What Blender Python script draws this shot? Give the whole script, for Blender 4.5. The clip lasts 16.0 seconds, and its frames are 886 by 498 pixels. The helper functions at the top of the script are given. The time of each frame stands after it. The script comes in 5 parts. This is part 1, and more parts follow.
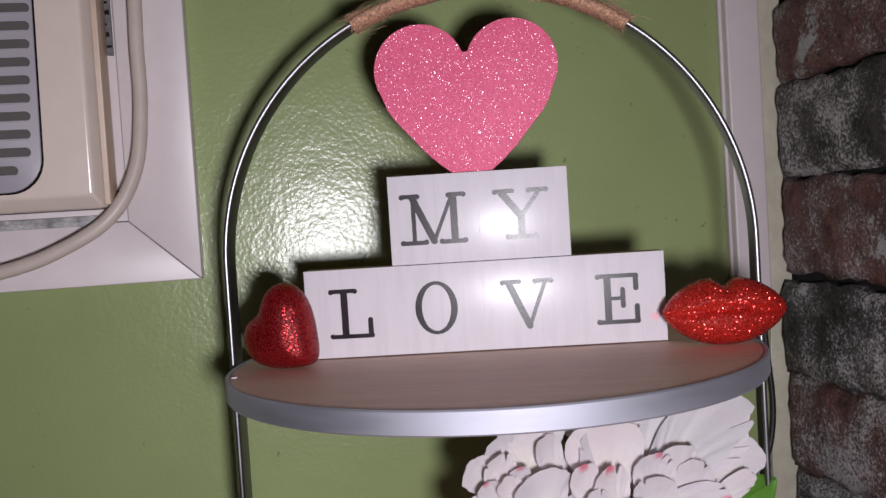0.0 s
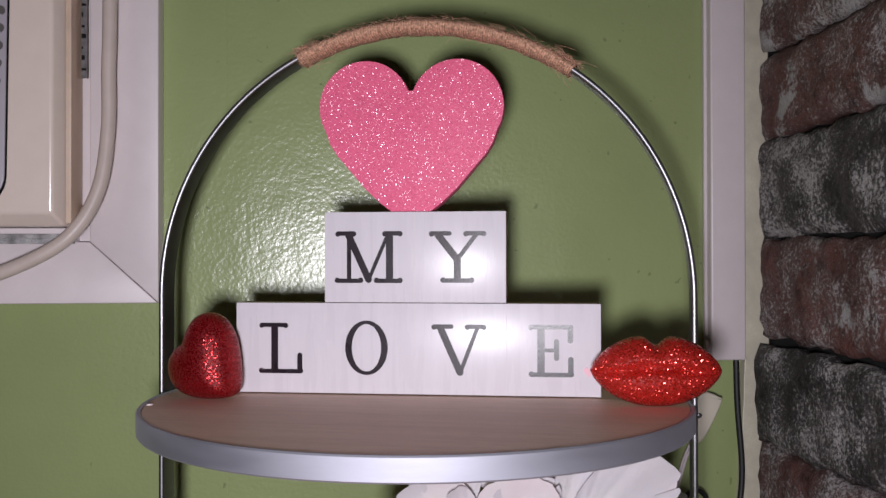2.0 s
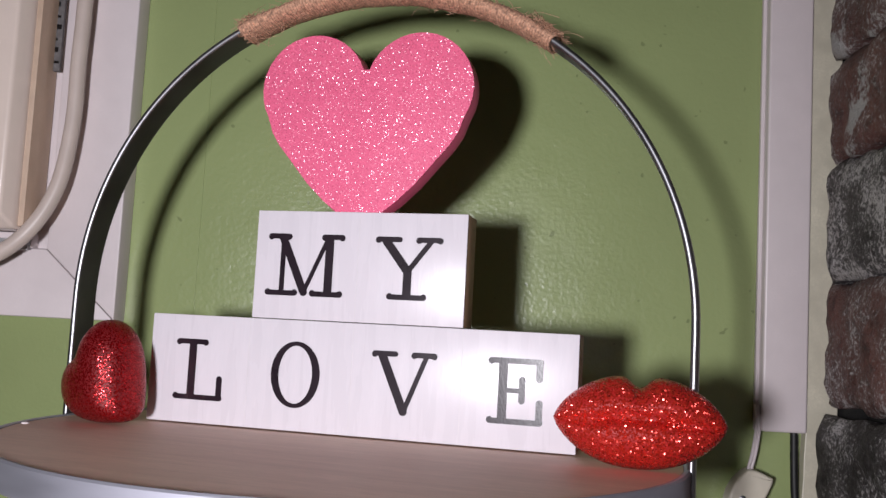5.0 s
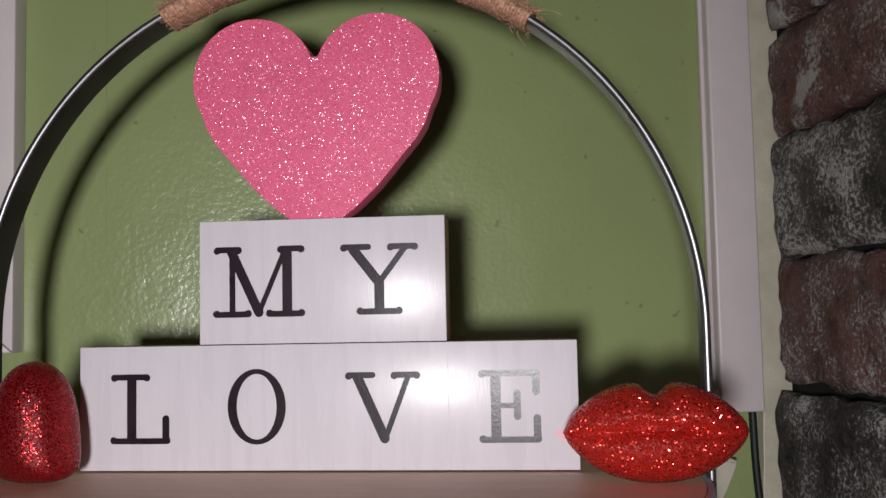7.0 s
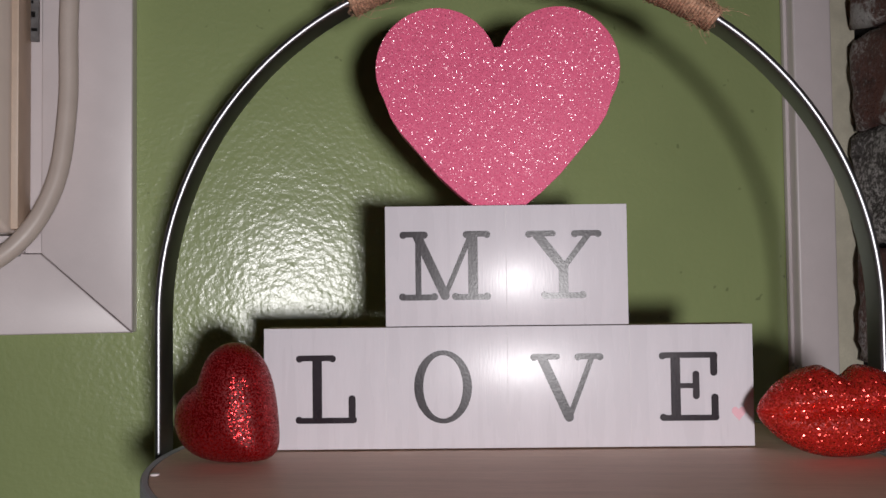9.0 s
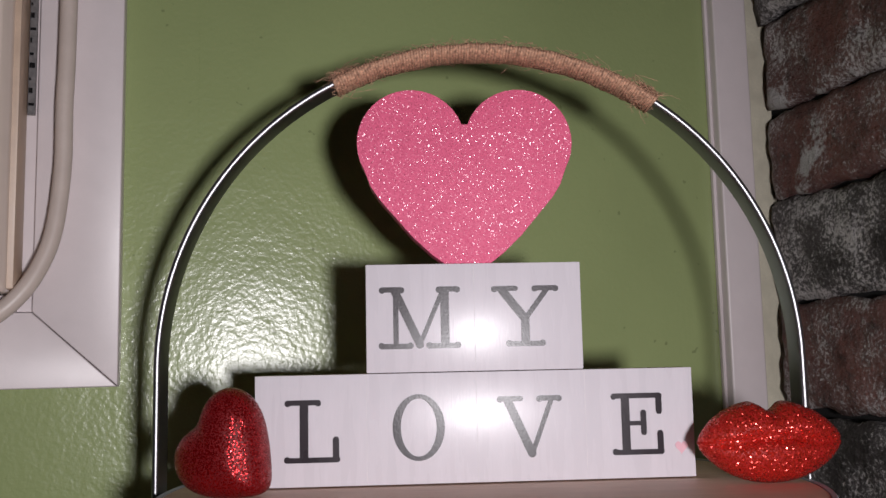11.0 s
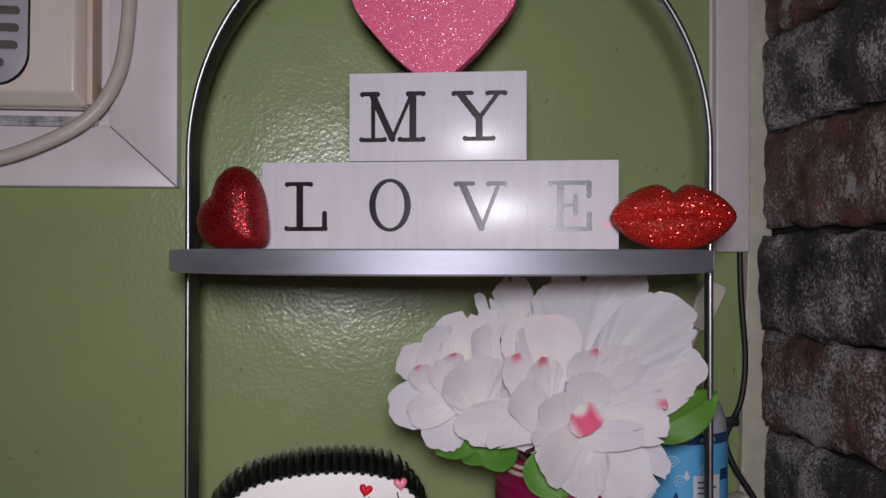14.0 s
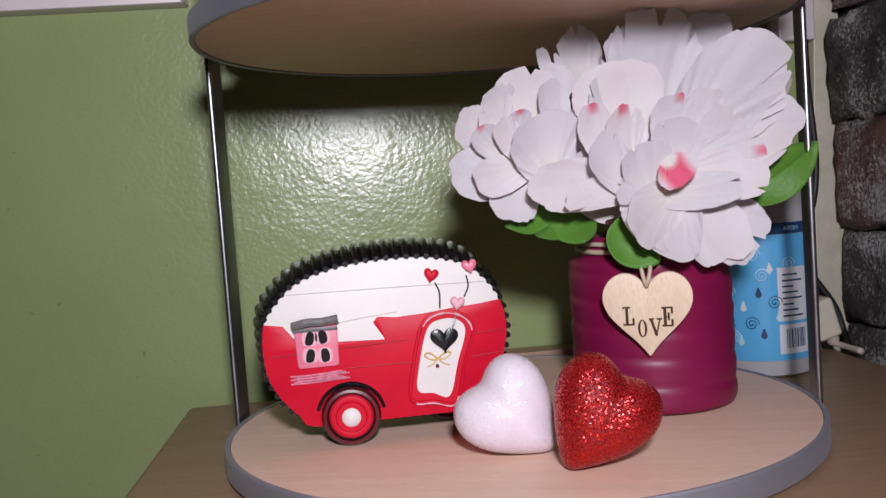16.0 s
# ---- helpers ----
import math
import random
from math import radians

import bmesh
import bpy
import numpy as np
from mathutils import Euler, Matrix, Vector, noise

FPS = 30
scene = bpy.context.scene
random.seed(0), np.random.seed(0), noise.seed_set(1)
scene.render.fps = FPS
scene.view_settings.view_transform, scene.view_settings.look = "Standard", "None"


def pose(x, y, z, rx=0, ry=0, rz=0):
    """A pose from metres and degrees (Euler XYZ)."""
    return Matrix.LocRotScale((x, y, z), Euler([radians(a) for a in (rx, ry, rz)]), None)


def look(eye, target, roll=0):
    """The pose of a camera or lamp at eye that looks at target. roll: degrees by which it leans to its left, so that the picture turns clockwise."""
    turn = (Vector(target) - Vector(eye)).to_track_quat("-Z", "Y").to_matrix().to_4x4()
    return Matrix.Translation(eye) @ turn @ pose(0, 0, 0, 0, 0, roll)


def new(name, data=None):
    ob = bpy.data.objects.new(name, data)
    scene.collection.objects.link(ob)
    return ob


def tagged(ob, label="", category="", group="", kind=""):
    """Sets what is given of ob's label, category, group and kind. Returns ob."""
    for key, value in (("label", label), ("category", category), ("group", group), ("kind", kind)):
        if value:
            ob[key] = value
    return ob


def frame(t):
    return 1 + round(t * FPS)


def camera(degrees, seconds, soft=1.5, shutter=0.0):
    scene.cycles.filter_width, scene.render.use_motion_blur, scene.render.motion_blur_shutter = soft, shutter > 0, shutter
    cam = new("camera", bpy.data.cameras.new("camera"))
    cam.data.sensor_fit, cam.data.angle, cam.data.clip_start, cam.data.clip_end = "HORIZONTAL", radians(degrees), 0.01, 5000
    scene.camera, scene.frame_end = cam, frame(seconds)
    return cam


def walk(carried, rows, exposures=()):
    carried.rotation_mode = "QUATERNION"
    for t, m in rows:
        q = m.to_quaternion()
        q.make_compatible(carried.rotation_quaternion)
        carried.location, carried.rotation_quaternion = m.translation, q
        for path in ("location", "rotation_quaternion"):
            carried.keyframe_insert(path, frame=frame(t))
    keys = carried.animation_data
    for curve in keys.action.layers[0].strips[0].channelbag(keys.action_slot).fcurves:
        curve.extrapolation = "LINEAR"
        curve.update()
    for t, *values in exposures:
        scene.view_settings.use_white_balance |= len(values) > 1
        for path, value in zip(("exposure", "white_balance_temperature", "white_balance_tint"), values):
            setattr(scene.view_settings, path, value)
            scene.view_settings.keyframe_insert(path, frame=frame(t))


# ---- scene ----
cam = camera(51.52, 16.0)
PATH = [
    (0, (-0.0987, -0.5173, 1.0501), (0.1951, 1.4595, 0.9725), -3.60),
    (0.5, (-0.1032, -0.5165, 1.0477), (0.1893, 1.4616, 1.0058), -3.01),
    (1, (-0.0942, -0.5168, 1.048), (0.1873, 1.4632, 1.0262), -1.32),
    (1.5, (-0.0578, -0.5202, 1.0503), (0.1804, 1.4656, 1.0518), -0.74),
    (2, (-0.0279, -0.5159, 1.0482), (0.1423, 1.4768, 1.0619), -0.11),
    (2.5, (-0.0033, -0.5063, 1.0416), (0.0744, 1.492, 1.067), 0.61),
    (3, (0.0223, -0.4951, 1.0327), (0.0243, 1.5042, 1.085), 1.74),
    (3.5, (0.0487, -0.4762, 1.0313), (0.0064, 1.5196, 1.1537), 2.23),
    (4, (0.0658, -0.4495, 1.0211), (-0.0031, 1.5439, 1.1672), 2.82),
    (4.5, (0.0705, -0.4376, 1.0239), (-0.0199, 1.5535, 1.1896), 3.02),
    (5, (0.0615, -0.4216, 1.0202), (-0.0441, 1.5679, 1.1961), 3.01),
    (5.2, (0.0622, -0.4132, 1.0202), (-0.0342, 1.5766, 1.1968), 2.75),
    (7.5, (-0.0141, -0.38, 1.0401), (0.2291, 1.603, 1.1329), -1.20),
    (8, (-0.0437, -0.3898, 1.0428), (0.2127, 1.5926, 1.1078), -0.82),
    (10.3, (-0.1338, -0.3615, 1.0258), (0.3926, 1.5589, 1.2134), -1.10),
    (10.5, (-0.1329, -0.3723, 1.0237), (0.3902, 1.5457, 1.2419), -1.01),
    (11, (-0.1256, -0.4198, 1.0304), (0.3814, 1.5017, 1.2554), -1.18),
    (11.5, (-0.1075, -0.4395, 1.0197), (0.3492, 1.4944, 1.2469), -1.39),
    (12, (-0.0805, -0.4683, 1.0136), (0.3113, 1.479, 1.2475), -1.61),
    (12.5, (-0.0664, -0.5091, 1.0109), (0.2391, 1.4588, 1.1957), -1.22),
    (13, (-0.0613, -0.5229, 0.9976), (0.2053, 1.4551, 1.1258), -0.66),
    (13.5, (-0.0564, -0.5328, 0.9856), (0.1731, 1.452, 1.0749), -0.26),
    (14, (-0.0523, -0.5274, 0.9677), (0.158, 1.4615, 0.9786), 0.07),
    (14.5, (-0.0454, -0.523, 0.9478), (0.1412, 1.4676, 0.8973), 0.06),
    (15, (-0.0388, -0.5105, 0.9224), (0.1305, 1.4801, 0.8287), -0.11),
    (15.5, (-0.0527, -0.4959, 0.9066), (0.1176, 1.4925, 0.7755), -1.82),
    (16, (-0.0785, -0.4701, 0.8826), (0.1227, 1.5157, 0.7557), -4.08),
]
EXPOSURES = [
    (0.0, 0.0, 6430, 10), (2.0, 0.05, 6400, 10), (3.5, 0.24, 6400, 10), (5.0, 0.34, 6450, 8), (7.5, -0.2, 6700, 5), (8.0, -0.25, 6600, 7), (10.5, -0.2, 6950, 3), (11.0, -0.05, 6650, 8),
    (11.5, -0.02, 6520, 10), (12.5, -0.25, 6550, 10), (13.5, -0.38, 6350, 10), (14.0, -0.47, 6350, 10), (14.5, -0.26, 6300, 10), (15.0, -0.05, 6420, 11), (15.5, 0.04, 6380, 10), (16.0, 0.11, 6300, 10),
]
walk(cam, [(t, look(eye, target, roll)) for t, eye, target, roll in PATH], EXPOSURES)

# ---- light: the phone's torch beside the lens, the only light in a dark room ----
world = bpy.data.worlds.new("world")
scene.world = world
world.use_nodes = True
world.node_tree.nodes["Background"].inputs["Color"].default_value = (0.5, 0.5, 0.55, 1)
world.node_tree.nodes["Background"].inputs["Strength"].default_value = 0.008
torch = new("torch", bpy.data.lights.new("torch", "SPOT"))
torch.matrix_basis = look((-0.058, -0.58, 1.004), (-0.12, 0.0, 0.965))
torch.data.energy, torch.data.shadow_soft_size = 13.4, 0.024
torch.data.spot_size, torch.data.spot_blend = radians(126), 1.0
torch.data.color = (1.0, 0.96, 1.03)

# ---- frames of reference ----
TURN = -11.5
STAND = pose(0, 0, 0, 0, 0, TURN)
SHELF_Z, LOW_Z, TABLE_Z, WALL_Y = 0.9693, 0.767, 0.7545, 0.16
STAND_TURN = -14.7


# ---- small builders ----
def link_mesh(name, bm, material, smooth=False):
    me = bpy.data.meshes.new(name)
    bm.normal_update()
    bm.to_mesh(me)
    bm.free()
    for m in material if isinstance(material, (list, tuple)) else [material]:
        me.materials.append(m)
    if smooth:
        me.shade_smooth()
        if smooth != "all":
            me.set_sharp_from_angle(angle=radians(40))
    return new(name, me)


def part(name, bm, material, parent, label="", smooth=True, at=None):
    ob = link_mesh(name, bm, material, smooth)
    ob.parent = parent
    if at is not None:
        ob.matrix_basis = at
    return tagged(ob, label)


def thing(name, label, category, at, group=""):
    ob = new(name)
    ob.empty_display_size = 0.02
    ob.matrix_basis = at
    return tagged(ob, label, category, group)


def structure(name, bm, material, label, category, smooth=False):
    return tagged(link_mesh(name, bm, material, smooth), label, category, kind="structure")


def box(x0, x1, y0, y1, z0, z1, bevel=0.0, seg=2, bm=None):
    bm = bm or bmesh.new()
    r = bmesh.ops.create_cube(bm, size=1.0)
    for v in r["verts"]:
        v.co = Vector((x0 + (v.co.x + 0.5) * (x1 - x0), y0 + (v.co.y + 0.5) * (y1 - y0), z0 + (v.co.z + 0.5) * (z1 - z0)))
    if bevel:
        edges = list({e for v in r["verts"] for e in v.link_edges})
        bmesh.ops.bevel(bm, geom=edges, offset=bevel, segments=seg, affect="EDGES", profile=0.6)
    return bm


def slab(points, y0, y1, bevel=0.0, bm=None, seg=2):
    """A flat outline of (x, z) points, thick from y0 (front) to y1 (back)."""
    bm = bm or bmesh.new()
    front = [bm.verts.new((x, y0, z)) for x, z in points]
    back = [bm.verts.new((x, y1, z)) for x, z in points]
    n = len(points)
    f = bm.faces.new(front)
    b = bm.faces.new(back[::-1])
    for i in range(n):
        bm.faces.new((front[(i + 1) % n], front[i], back[i], back[(i + 1) % n]))
    bmesh.ops.recalc_face_normals(bm, faces=bm.faces[:])
    if bevel:
        edges = [e for e in bm.edges if (e.link_faces and (f in e.link_faces))]
        bmesh.ops.bevel(bm, geom=edges, offset=bevel, segments=seg, affect="EDGES", profile=0.5)
    return bm


def lathe(profile, n=48, bm=None):
    """Turns (radius, z) pairs round the z axis."""
    bm = bm or bmesh.new()
    rings = []
    for r, z in profile:
        if r < 1e-6:
            rings.append([bm.verts.new((0, 0, z))])
        else:
            rings.append([bm.verts.new((r * math.cos(2 * math.pi * i / n), r * math.sin(2 * math.pi * i / n), z)) for i in range(n)])
    for a, b in zip(rings, rings[1:]):
        for i in range(n):
            j = (i + 1) % n
            if len(a) == 1 and len(b) == 1:
                continue
            if len(a) == 1:
                bm.faces.new((a[0], b[i], b[j]))
            elif len(b) == 1:
                bm.faces.new((a[i], b[0], a[j]))
            else:
                bm.faces.new((a[i], b[i], b[j], a[j]))
    bmesh.ops.recalc_face_normals(bm, faces=bm.faces[:])
    return bm


def tube(points, radius, sides=8, bm=None, taper=None):
    """A round cord along a line of points."""
    bm = bm or bmesh.new()
    pts = [Vector(p) for p in points]
    rings, up = [], None
    for i, p in enumerate(pts):
        d = (pts[min(i + 1, len(pts) - 1)] - pts[max(i - 1, 0)]).normalized()
        if up is None:
            up = d.orthogonal().normalized()
        up = (up - d * up.dot(d)).normalized()
        side = d.cross(up)
        r = radius * (taper(i / (len(pts) - 1)) if taper else 1)
        rings.append([bm.verts.new(p + up * r * math.cos(2 * math.pi * k / sides) + side * r * math.sin(2 * math.pi * k / sides)) for k in range(sides)])
    for a, b in zip(rings, rings[1:]):
        for k in range(sides):
            j = (k + 1) % sides
            bm.faces.new((a[k], a[j], b[j], b[k]))
    bm.faces.new(rings[0][::-1])
    bm.faces.new(rings[-1])
    return bm


def spline(points, n=12):
    """A smooth line through the points (Catmull-Rom)."""
    p = [Vector(q) for q in points]
    p = [2 * p[0] - p[1], *p, 2 * p[-1] - p[-2]]
    out = []
    for i in range(1, len(p) - 2):
        for k in range(n):
            t = k / n
            out.append(0.5 * (2 * p[i] + (p[i + 1] - p[i - 1]) * t + (2 * p[i - 1] - 5 * p[i] + 4 * p[i + 1] - p[i + 2]) * t**2 + (3 * p[i] - p[i - 1] - 3 * p[i + 1] + p[i + 2]) * t**3))
    out.append(p[-2])
    return out


# ---- materials ----
def nodes_of(name):
    m = bpy.data.materials.new(name)
    m.use_nodes = True
    t = m.node_tree
    return m, t, t.nodes["Principled BSDF"]


def add(t, kind, **values):
    n = t.nodes.new(kind)
    for k, v in values.items():
        if k in n.inputs:
            n.inputs[k].default_value = v
    return n


def where(t, scale=(1, 1, 1)):
    """The place on the thing, stretched by scale."""
    c = t.nodes.new("ShaderNodeTexCoord")
    m = t.nodes.new("ShaderNodeMapping")
    m.inputs["Scale"].default_value = scale
    t.links.new(c.outputs["Object"], m.inputs["Vector"])
    return m.outputs["Vector"]


def mixed(t, fac, a, b):
    m = t.nodes.new("ShaderNodeMix")
    m.data_type = "RGBA"
    for sock, val in ((m.inputs["Factor"], fac), (m.inputs["A"], a), (m.inputs["B"], b)):
        if isinstance(val, bpy.types.NodeSocket):
            t.links.new(val, sock)
        elif sock.type == "RGBA":
            sock.default_value = (*val, 1)
        else:
            sock.default_value = val
    return m.outputs["Result"]


def ramp(t, fac, lo, hi):
    r = t.nodes.new("ShaderNodeMapRange")
    r.inputs["From Min"].default_value, r.inputs["From Max"].default_value = lo, hi
    t.links.new(fac, r.inputs["Value"])
    return r.outputs["Result"]


def noise_of(t, vec, scale, detail=3.0, rough=0.55):
    n = add(t, "ShaderNodeTexNoise", Scale=scale, Detail=detail, Roughness=rough)
    t.links.new(vec, n.inputs["Vector"])
    return n.outputs["Fac"]


def bumped(t, bsdf, height, strength, distance):
    b = add(t, "ShaderNodeBump", Strength=strength, Distance=distance)
    t.links.new(height, b.inputs["Height"])
    t.links.new(b.outputs["Normal"], bsdf.inputs["Normal"])
    return b


def plain(name, colour, rough=0.5, metal=0.0, vary=0.12, coarse=60.0, fine=900.0, bump=0.15, depth=0.0004, coat=0.0, stretch=(1, 1, 1)):
    """A surface with stains at one scale and grain at another."""
    m, t, p = nodes_of(name)
    vec = where(t, stretch)
    big, small = noise_of(t, vec, coarse), noise_of(t, vec, fine, 2.0)
    dark = tuple(c * (1 - vary) for c in colour)
    light = tuple(min(1, c * (1 + vary * 0.6)) for c in colour)
    col = mixed(t, ramp(t, big, 0.3, 0.7), dark, light)
    col = mixed(t, ramp(t, small, 0.25, 0.9), col, tuple(c * (1 - vary * 0.7) for c in colour))
    t.links.new(col, p.inputs["Base Color"])
    p.inputs["Metallic"].default_value = metal
    p.inputs["Coat Weight"].default_value = coat
    p.inputs["Coat Roughness"].default_value = 0.15
    r = t.nodes.new("ShaderNodeMapRange")
    r.inputs["To Min"].default_value, r.inputs["To Max"].default_value = rough * 0.85, min(1, rough * 1.2)
    t.links.new(big, r.inputs["Value"])
    t.links.new(r.outputs["Result"], p.inputs["Roughness"])
    if bump:
        bumped(t, p, small, bump, depth)
    return m


def wood(name, light, dark, rough=0.45, along=(6, 60, 60), fine=40.0, vary=1.0):
    m, t, p = nodes_of(name)
    vec = where(t, along)
    g = noise_of(t, vec, 4.0, 5.0, 0.6)
    fine_g = noise_of(t, vec, fine, 3.0, 0.6)
    spots = noise_of(t, where(t), 25.0, 2.0)
    col = mixed(t, ramp(t, g, 0.35, 0.68), light, dark)
    half = tuple((a + b) / 2 for a, b in zip(light, dark))
    col = mixed(t, ramp(t, fine_g, 0.45, 0.95), col, tuple(c * 0.75 for c in half))
    col = mixed(t, ramp(t, spots, 0.55, 0.9), col, half)
    t.links.new(col, p.inputs["Base Color"])
    p.inputs["Roughness"].default_value = rough
    bumped(t, p, fine_g, 0.08, 0.0003)
    return m


def glitter(name, base, flake, size=0.0007, share=0.5, spread=1.0, rough=0.28, under=0.6, metal=1.0, dim=0.45):
    """Loose flakes glued on paint: each cell of a fine pattern is a small mirror with a tilt of its own."""
    m, t, p = nodes_of(name)
    vec = where(t)
    vor = add(t, "ShaderNodeTexVoronoi", Scale=1.0 / size, Randomness=1.0)
    t.links.new(vec, vor.inputs["Vector"])
    sep = t.nodes.new("ShaderNodeSeparateColor")
    t.links.new(vor.outputs["Color"], sep.inputs["Color"])
    off = t.nodes.new("ShaderNodeVectorMath")
    off.operation = "SUBTRACT"
    t.links.new(vor.outputs["Color"], off.inputs[0])
    off.inputs[1].default_value = (0.5, 0.5, 0.5)
    scl = t.nodes.new("ShaderNodeVectorMath")
    scl.operation = "SCALE"
    t.links.new(off.outputs[0], scl.inputs[0])
    scl.inputs["Scale"].default_value = spread
    geo = t.nodes.new("ShaderNodeNewGeometry")
    tot = t.nodes.new("ShaderNodeVectorMath")
    t.links.new(scl.outputs[0], tot.inputs[0])
    t.links.new(geo.outputs["Normal"], tot.inputs[1])
    unit = t.nodes.new("ShaderNodeVectorMath")
    unit.operation = "NORMALIZE"
    t.links.new(tot.outputs[0], unit.inputs[0])
    t.links.new(unit.outputs[0], p.inputs["Normal"])
    lots = noise_of(t, vec, 90.0)
    tone = mixed(t, ramp(t, sep.outputs["Green"], 0.0, 1.0), tuple(c * dim for c in flake), flake)
    t.links.new(tone, p.inputs["Base Color"])
    p.inputs["Metallic"].default_value = metal
    p.inputs["Specular IOR Level"].default_value = 1.0
    p.inputs["Roughness"].default_value = rough
    paint = add(t, "ShaderNodeBsdfPrincipled", Roughness=under)
    t.links.new(mixed(t, ramp(t, lots, 0.3, 0.7), tuple(c * 0.85 for c in base), base), paint.inputs["Base Color"])
    pick = t.nodes.new("ShaderNodeMath")
    pick.operation = "LESS_THAN"
    lot = t.nodes.new("ShaderNodeTexWhiteNoise")
    t.links.new(vor.outputs["Color"], lot.inputs["Vector"])
    t.links.new(lot.outputs["Value"], pick.inputs[0])
    pick.inputs[1].default_value = share
    mix = t.nodes.new("ShaderNodeMixShader")
    t.links.new(pick.outputs[0], mix.inputs[0])
    t.links.new(paint.outputs[0], mix.inputs[1])
    t.links.new(p.outputs[0], mix.inputs[2])
    t.links.new(mix.outputs[0], t.nodes["Material Output"].inputs["Surface"])
    return m


def wall_paint(name, colour):
    """Semi-gloss paint laid on with a roller: an orange-peel skin with broad waves under it."""
    m, t, p = nodes_of(name)
    vec = where(t)
    peel, waves = noise_of(t, vec, 330.0, 2.5, 0.5), noise_of(t, vec, 30.0, 2.0)
    blot = noise_of(t, vec, 5.0, 4.0)
    col = mixed(t, ramp(t, blot, 0.3, 0.7), tuple(c * 0.92 for c in colour), tuple(c * 1.06 for c in colour))
    speck = noise_of(t, vec, 160.0, 1.0)
    col = mixed(t, ramp(t, speck, 0.76, 0.8), col, tuple(c * 0.7 for c in colour))
    t.links.new(col, p.inputs["Base Color"])
    p.inputs["Roughness"].default_value = 0.25
    p.inputs["Specular IOR Level"].default_value = 0.5
    b1 = add(t, "ShaderNodeBump", Strength=0.22, Distance=0.003)
    t.links.new(waves, b1.inputs["Height"])
    b2 = add(t, "ShaderNodeBump", Strength=0.25, Distance=0.0011)
    t.links.new(peel, b2.inputs["Height"])
    t.links.new(b1.outputs["Normal"], b2.inputs["Normal"])
    t.links.new(b2.outputs["Normal"], p.inputs["Normal"])
    return m


def brick_mat(name, colours, white=0.5):
    m, t, p = nodes_of(name)
    vec = where(t)
    info = t.nodes.new("ShaderNodeObjectInfo")
    shift = t.nodes.new("ShaderNodeVectorMath")
    t.links.new(vec, shift.inputs[0])
    comb = t.nodes.new("ShaderNodeCombineXYZ")
    mul = t.nodes.new("ShaderNodeMath")
    mul.operation = "MULTIPLY"
    mul.inputs[1].default_value = 7.0
    t.links.new(info.outputs["Random"], mul.inputs[0])
    t.links.new(mul.outputs[0], comb.inputs[0])
    t.links.new(comb.outputs[0], shift.inputs[1])
    v = shift.outputs[0]
    big, mid, fine = noise_of(t, v, 22.0, 4.0, 0.6), noise_of(t, v, 70.0, 5.0, 0.7), noise_of(t, v, 800.0, 4.0, 0.8)
    col = mixed(t, ramp(t, big, 0.38, 0.62), colours[0], colours[1])
    col = mixed(t, ramp(t, mid, 0.5, 0.72), col, colours[2])

    def times(a, b, c=None):
        n = t.nodes.new("ShaderNodeMath")
        n.operation = "MULTIPLY" if c is None else "MULTIPLY_ADD"
        for sock, val in zip(n.inputs, (a, b, c)):
            if isinstance(val, bpy.types.NodeSocket):
                t.links.new(val, sock)
            elif val is not None:
                sock.default_value = val
        return n.outputs[0]

    drift, grit = ramp(t, noise_of(t, v, 21.0, 4.0, 0.6), 0.36, 0.64), noise_of(t, v, 430.0, 5.0, 0.75)
    # a thin grey bloom, then loose frost, then skins of old plaster
    col = mixed(t, times(ramp(t, times(drift, 0.30, grit), 0.50, 0.86), 0.36), col, (0.33, 0.31, 0.31))
    frost = ramp(t, times(drift, 0.24, grit), 0.66 - 0.1 * (white - 0.5), 0.78 - 0.1 * (white - 0.5))
    col = mixed(t, times(frost, 0.9), col, (0.56, 0.53, 0.53))
    skin = ramp(t, times(grit, 0.16, noise_of(t, v, 13.0, 6.0, 0.62)), 0.69 - 0.06 * (white - 0.5), 0.73 - 0.06 * (white - 0.5))
    col = mixed(t, times(skin, 0.85), col, (0.47, 0.46, 0.46))
    t.links.new(col, p.inputs["Base Color"])
    p.inputs["Roughness"].default_value = 0.62
    p.inputs["Specular IOR Level"].default_value = 0.2
    b1 = add(t, "ShaderNodeBump", Strength=0.9, Distance=0.006)
    t.links.new(mid, b1.inputs["Height"])
    b2 = add(t, "ShaderNodeBump", Strength=0.7, Distance=0.0012)
    t.links.new(fine, b2.inputs["Height"])
    t.links.new(b1.outputs["Normal"], b2.inputs["Normal"])
    t.links.new(b2.outputs["Normal"], p.inputs["Normal"])
    return m


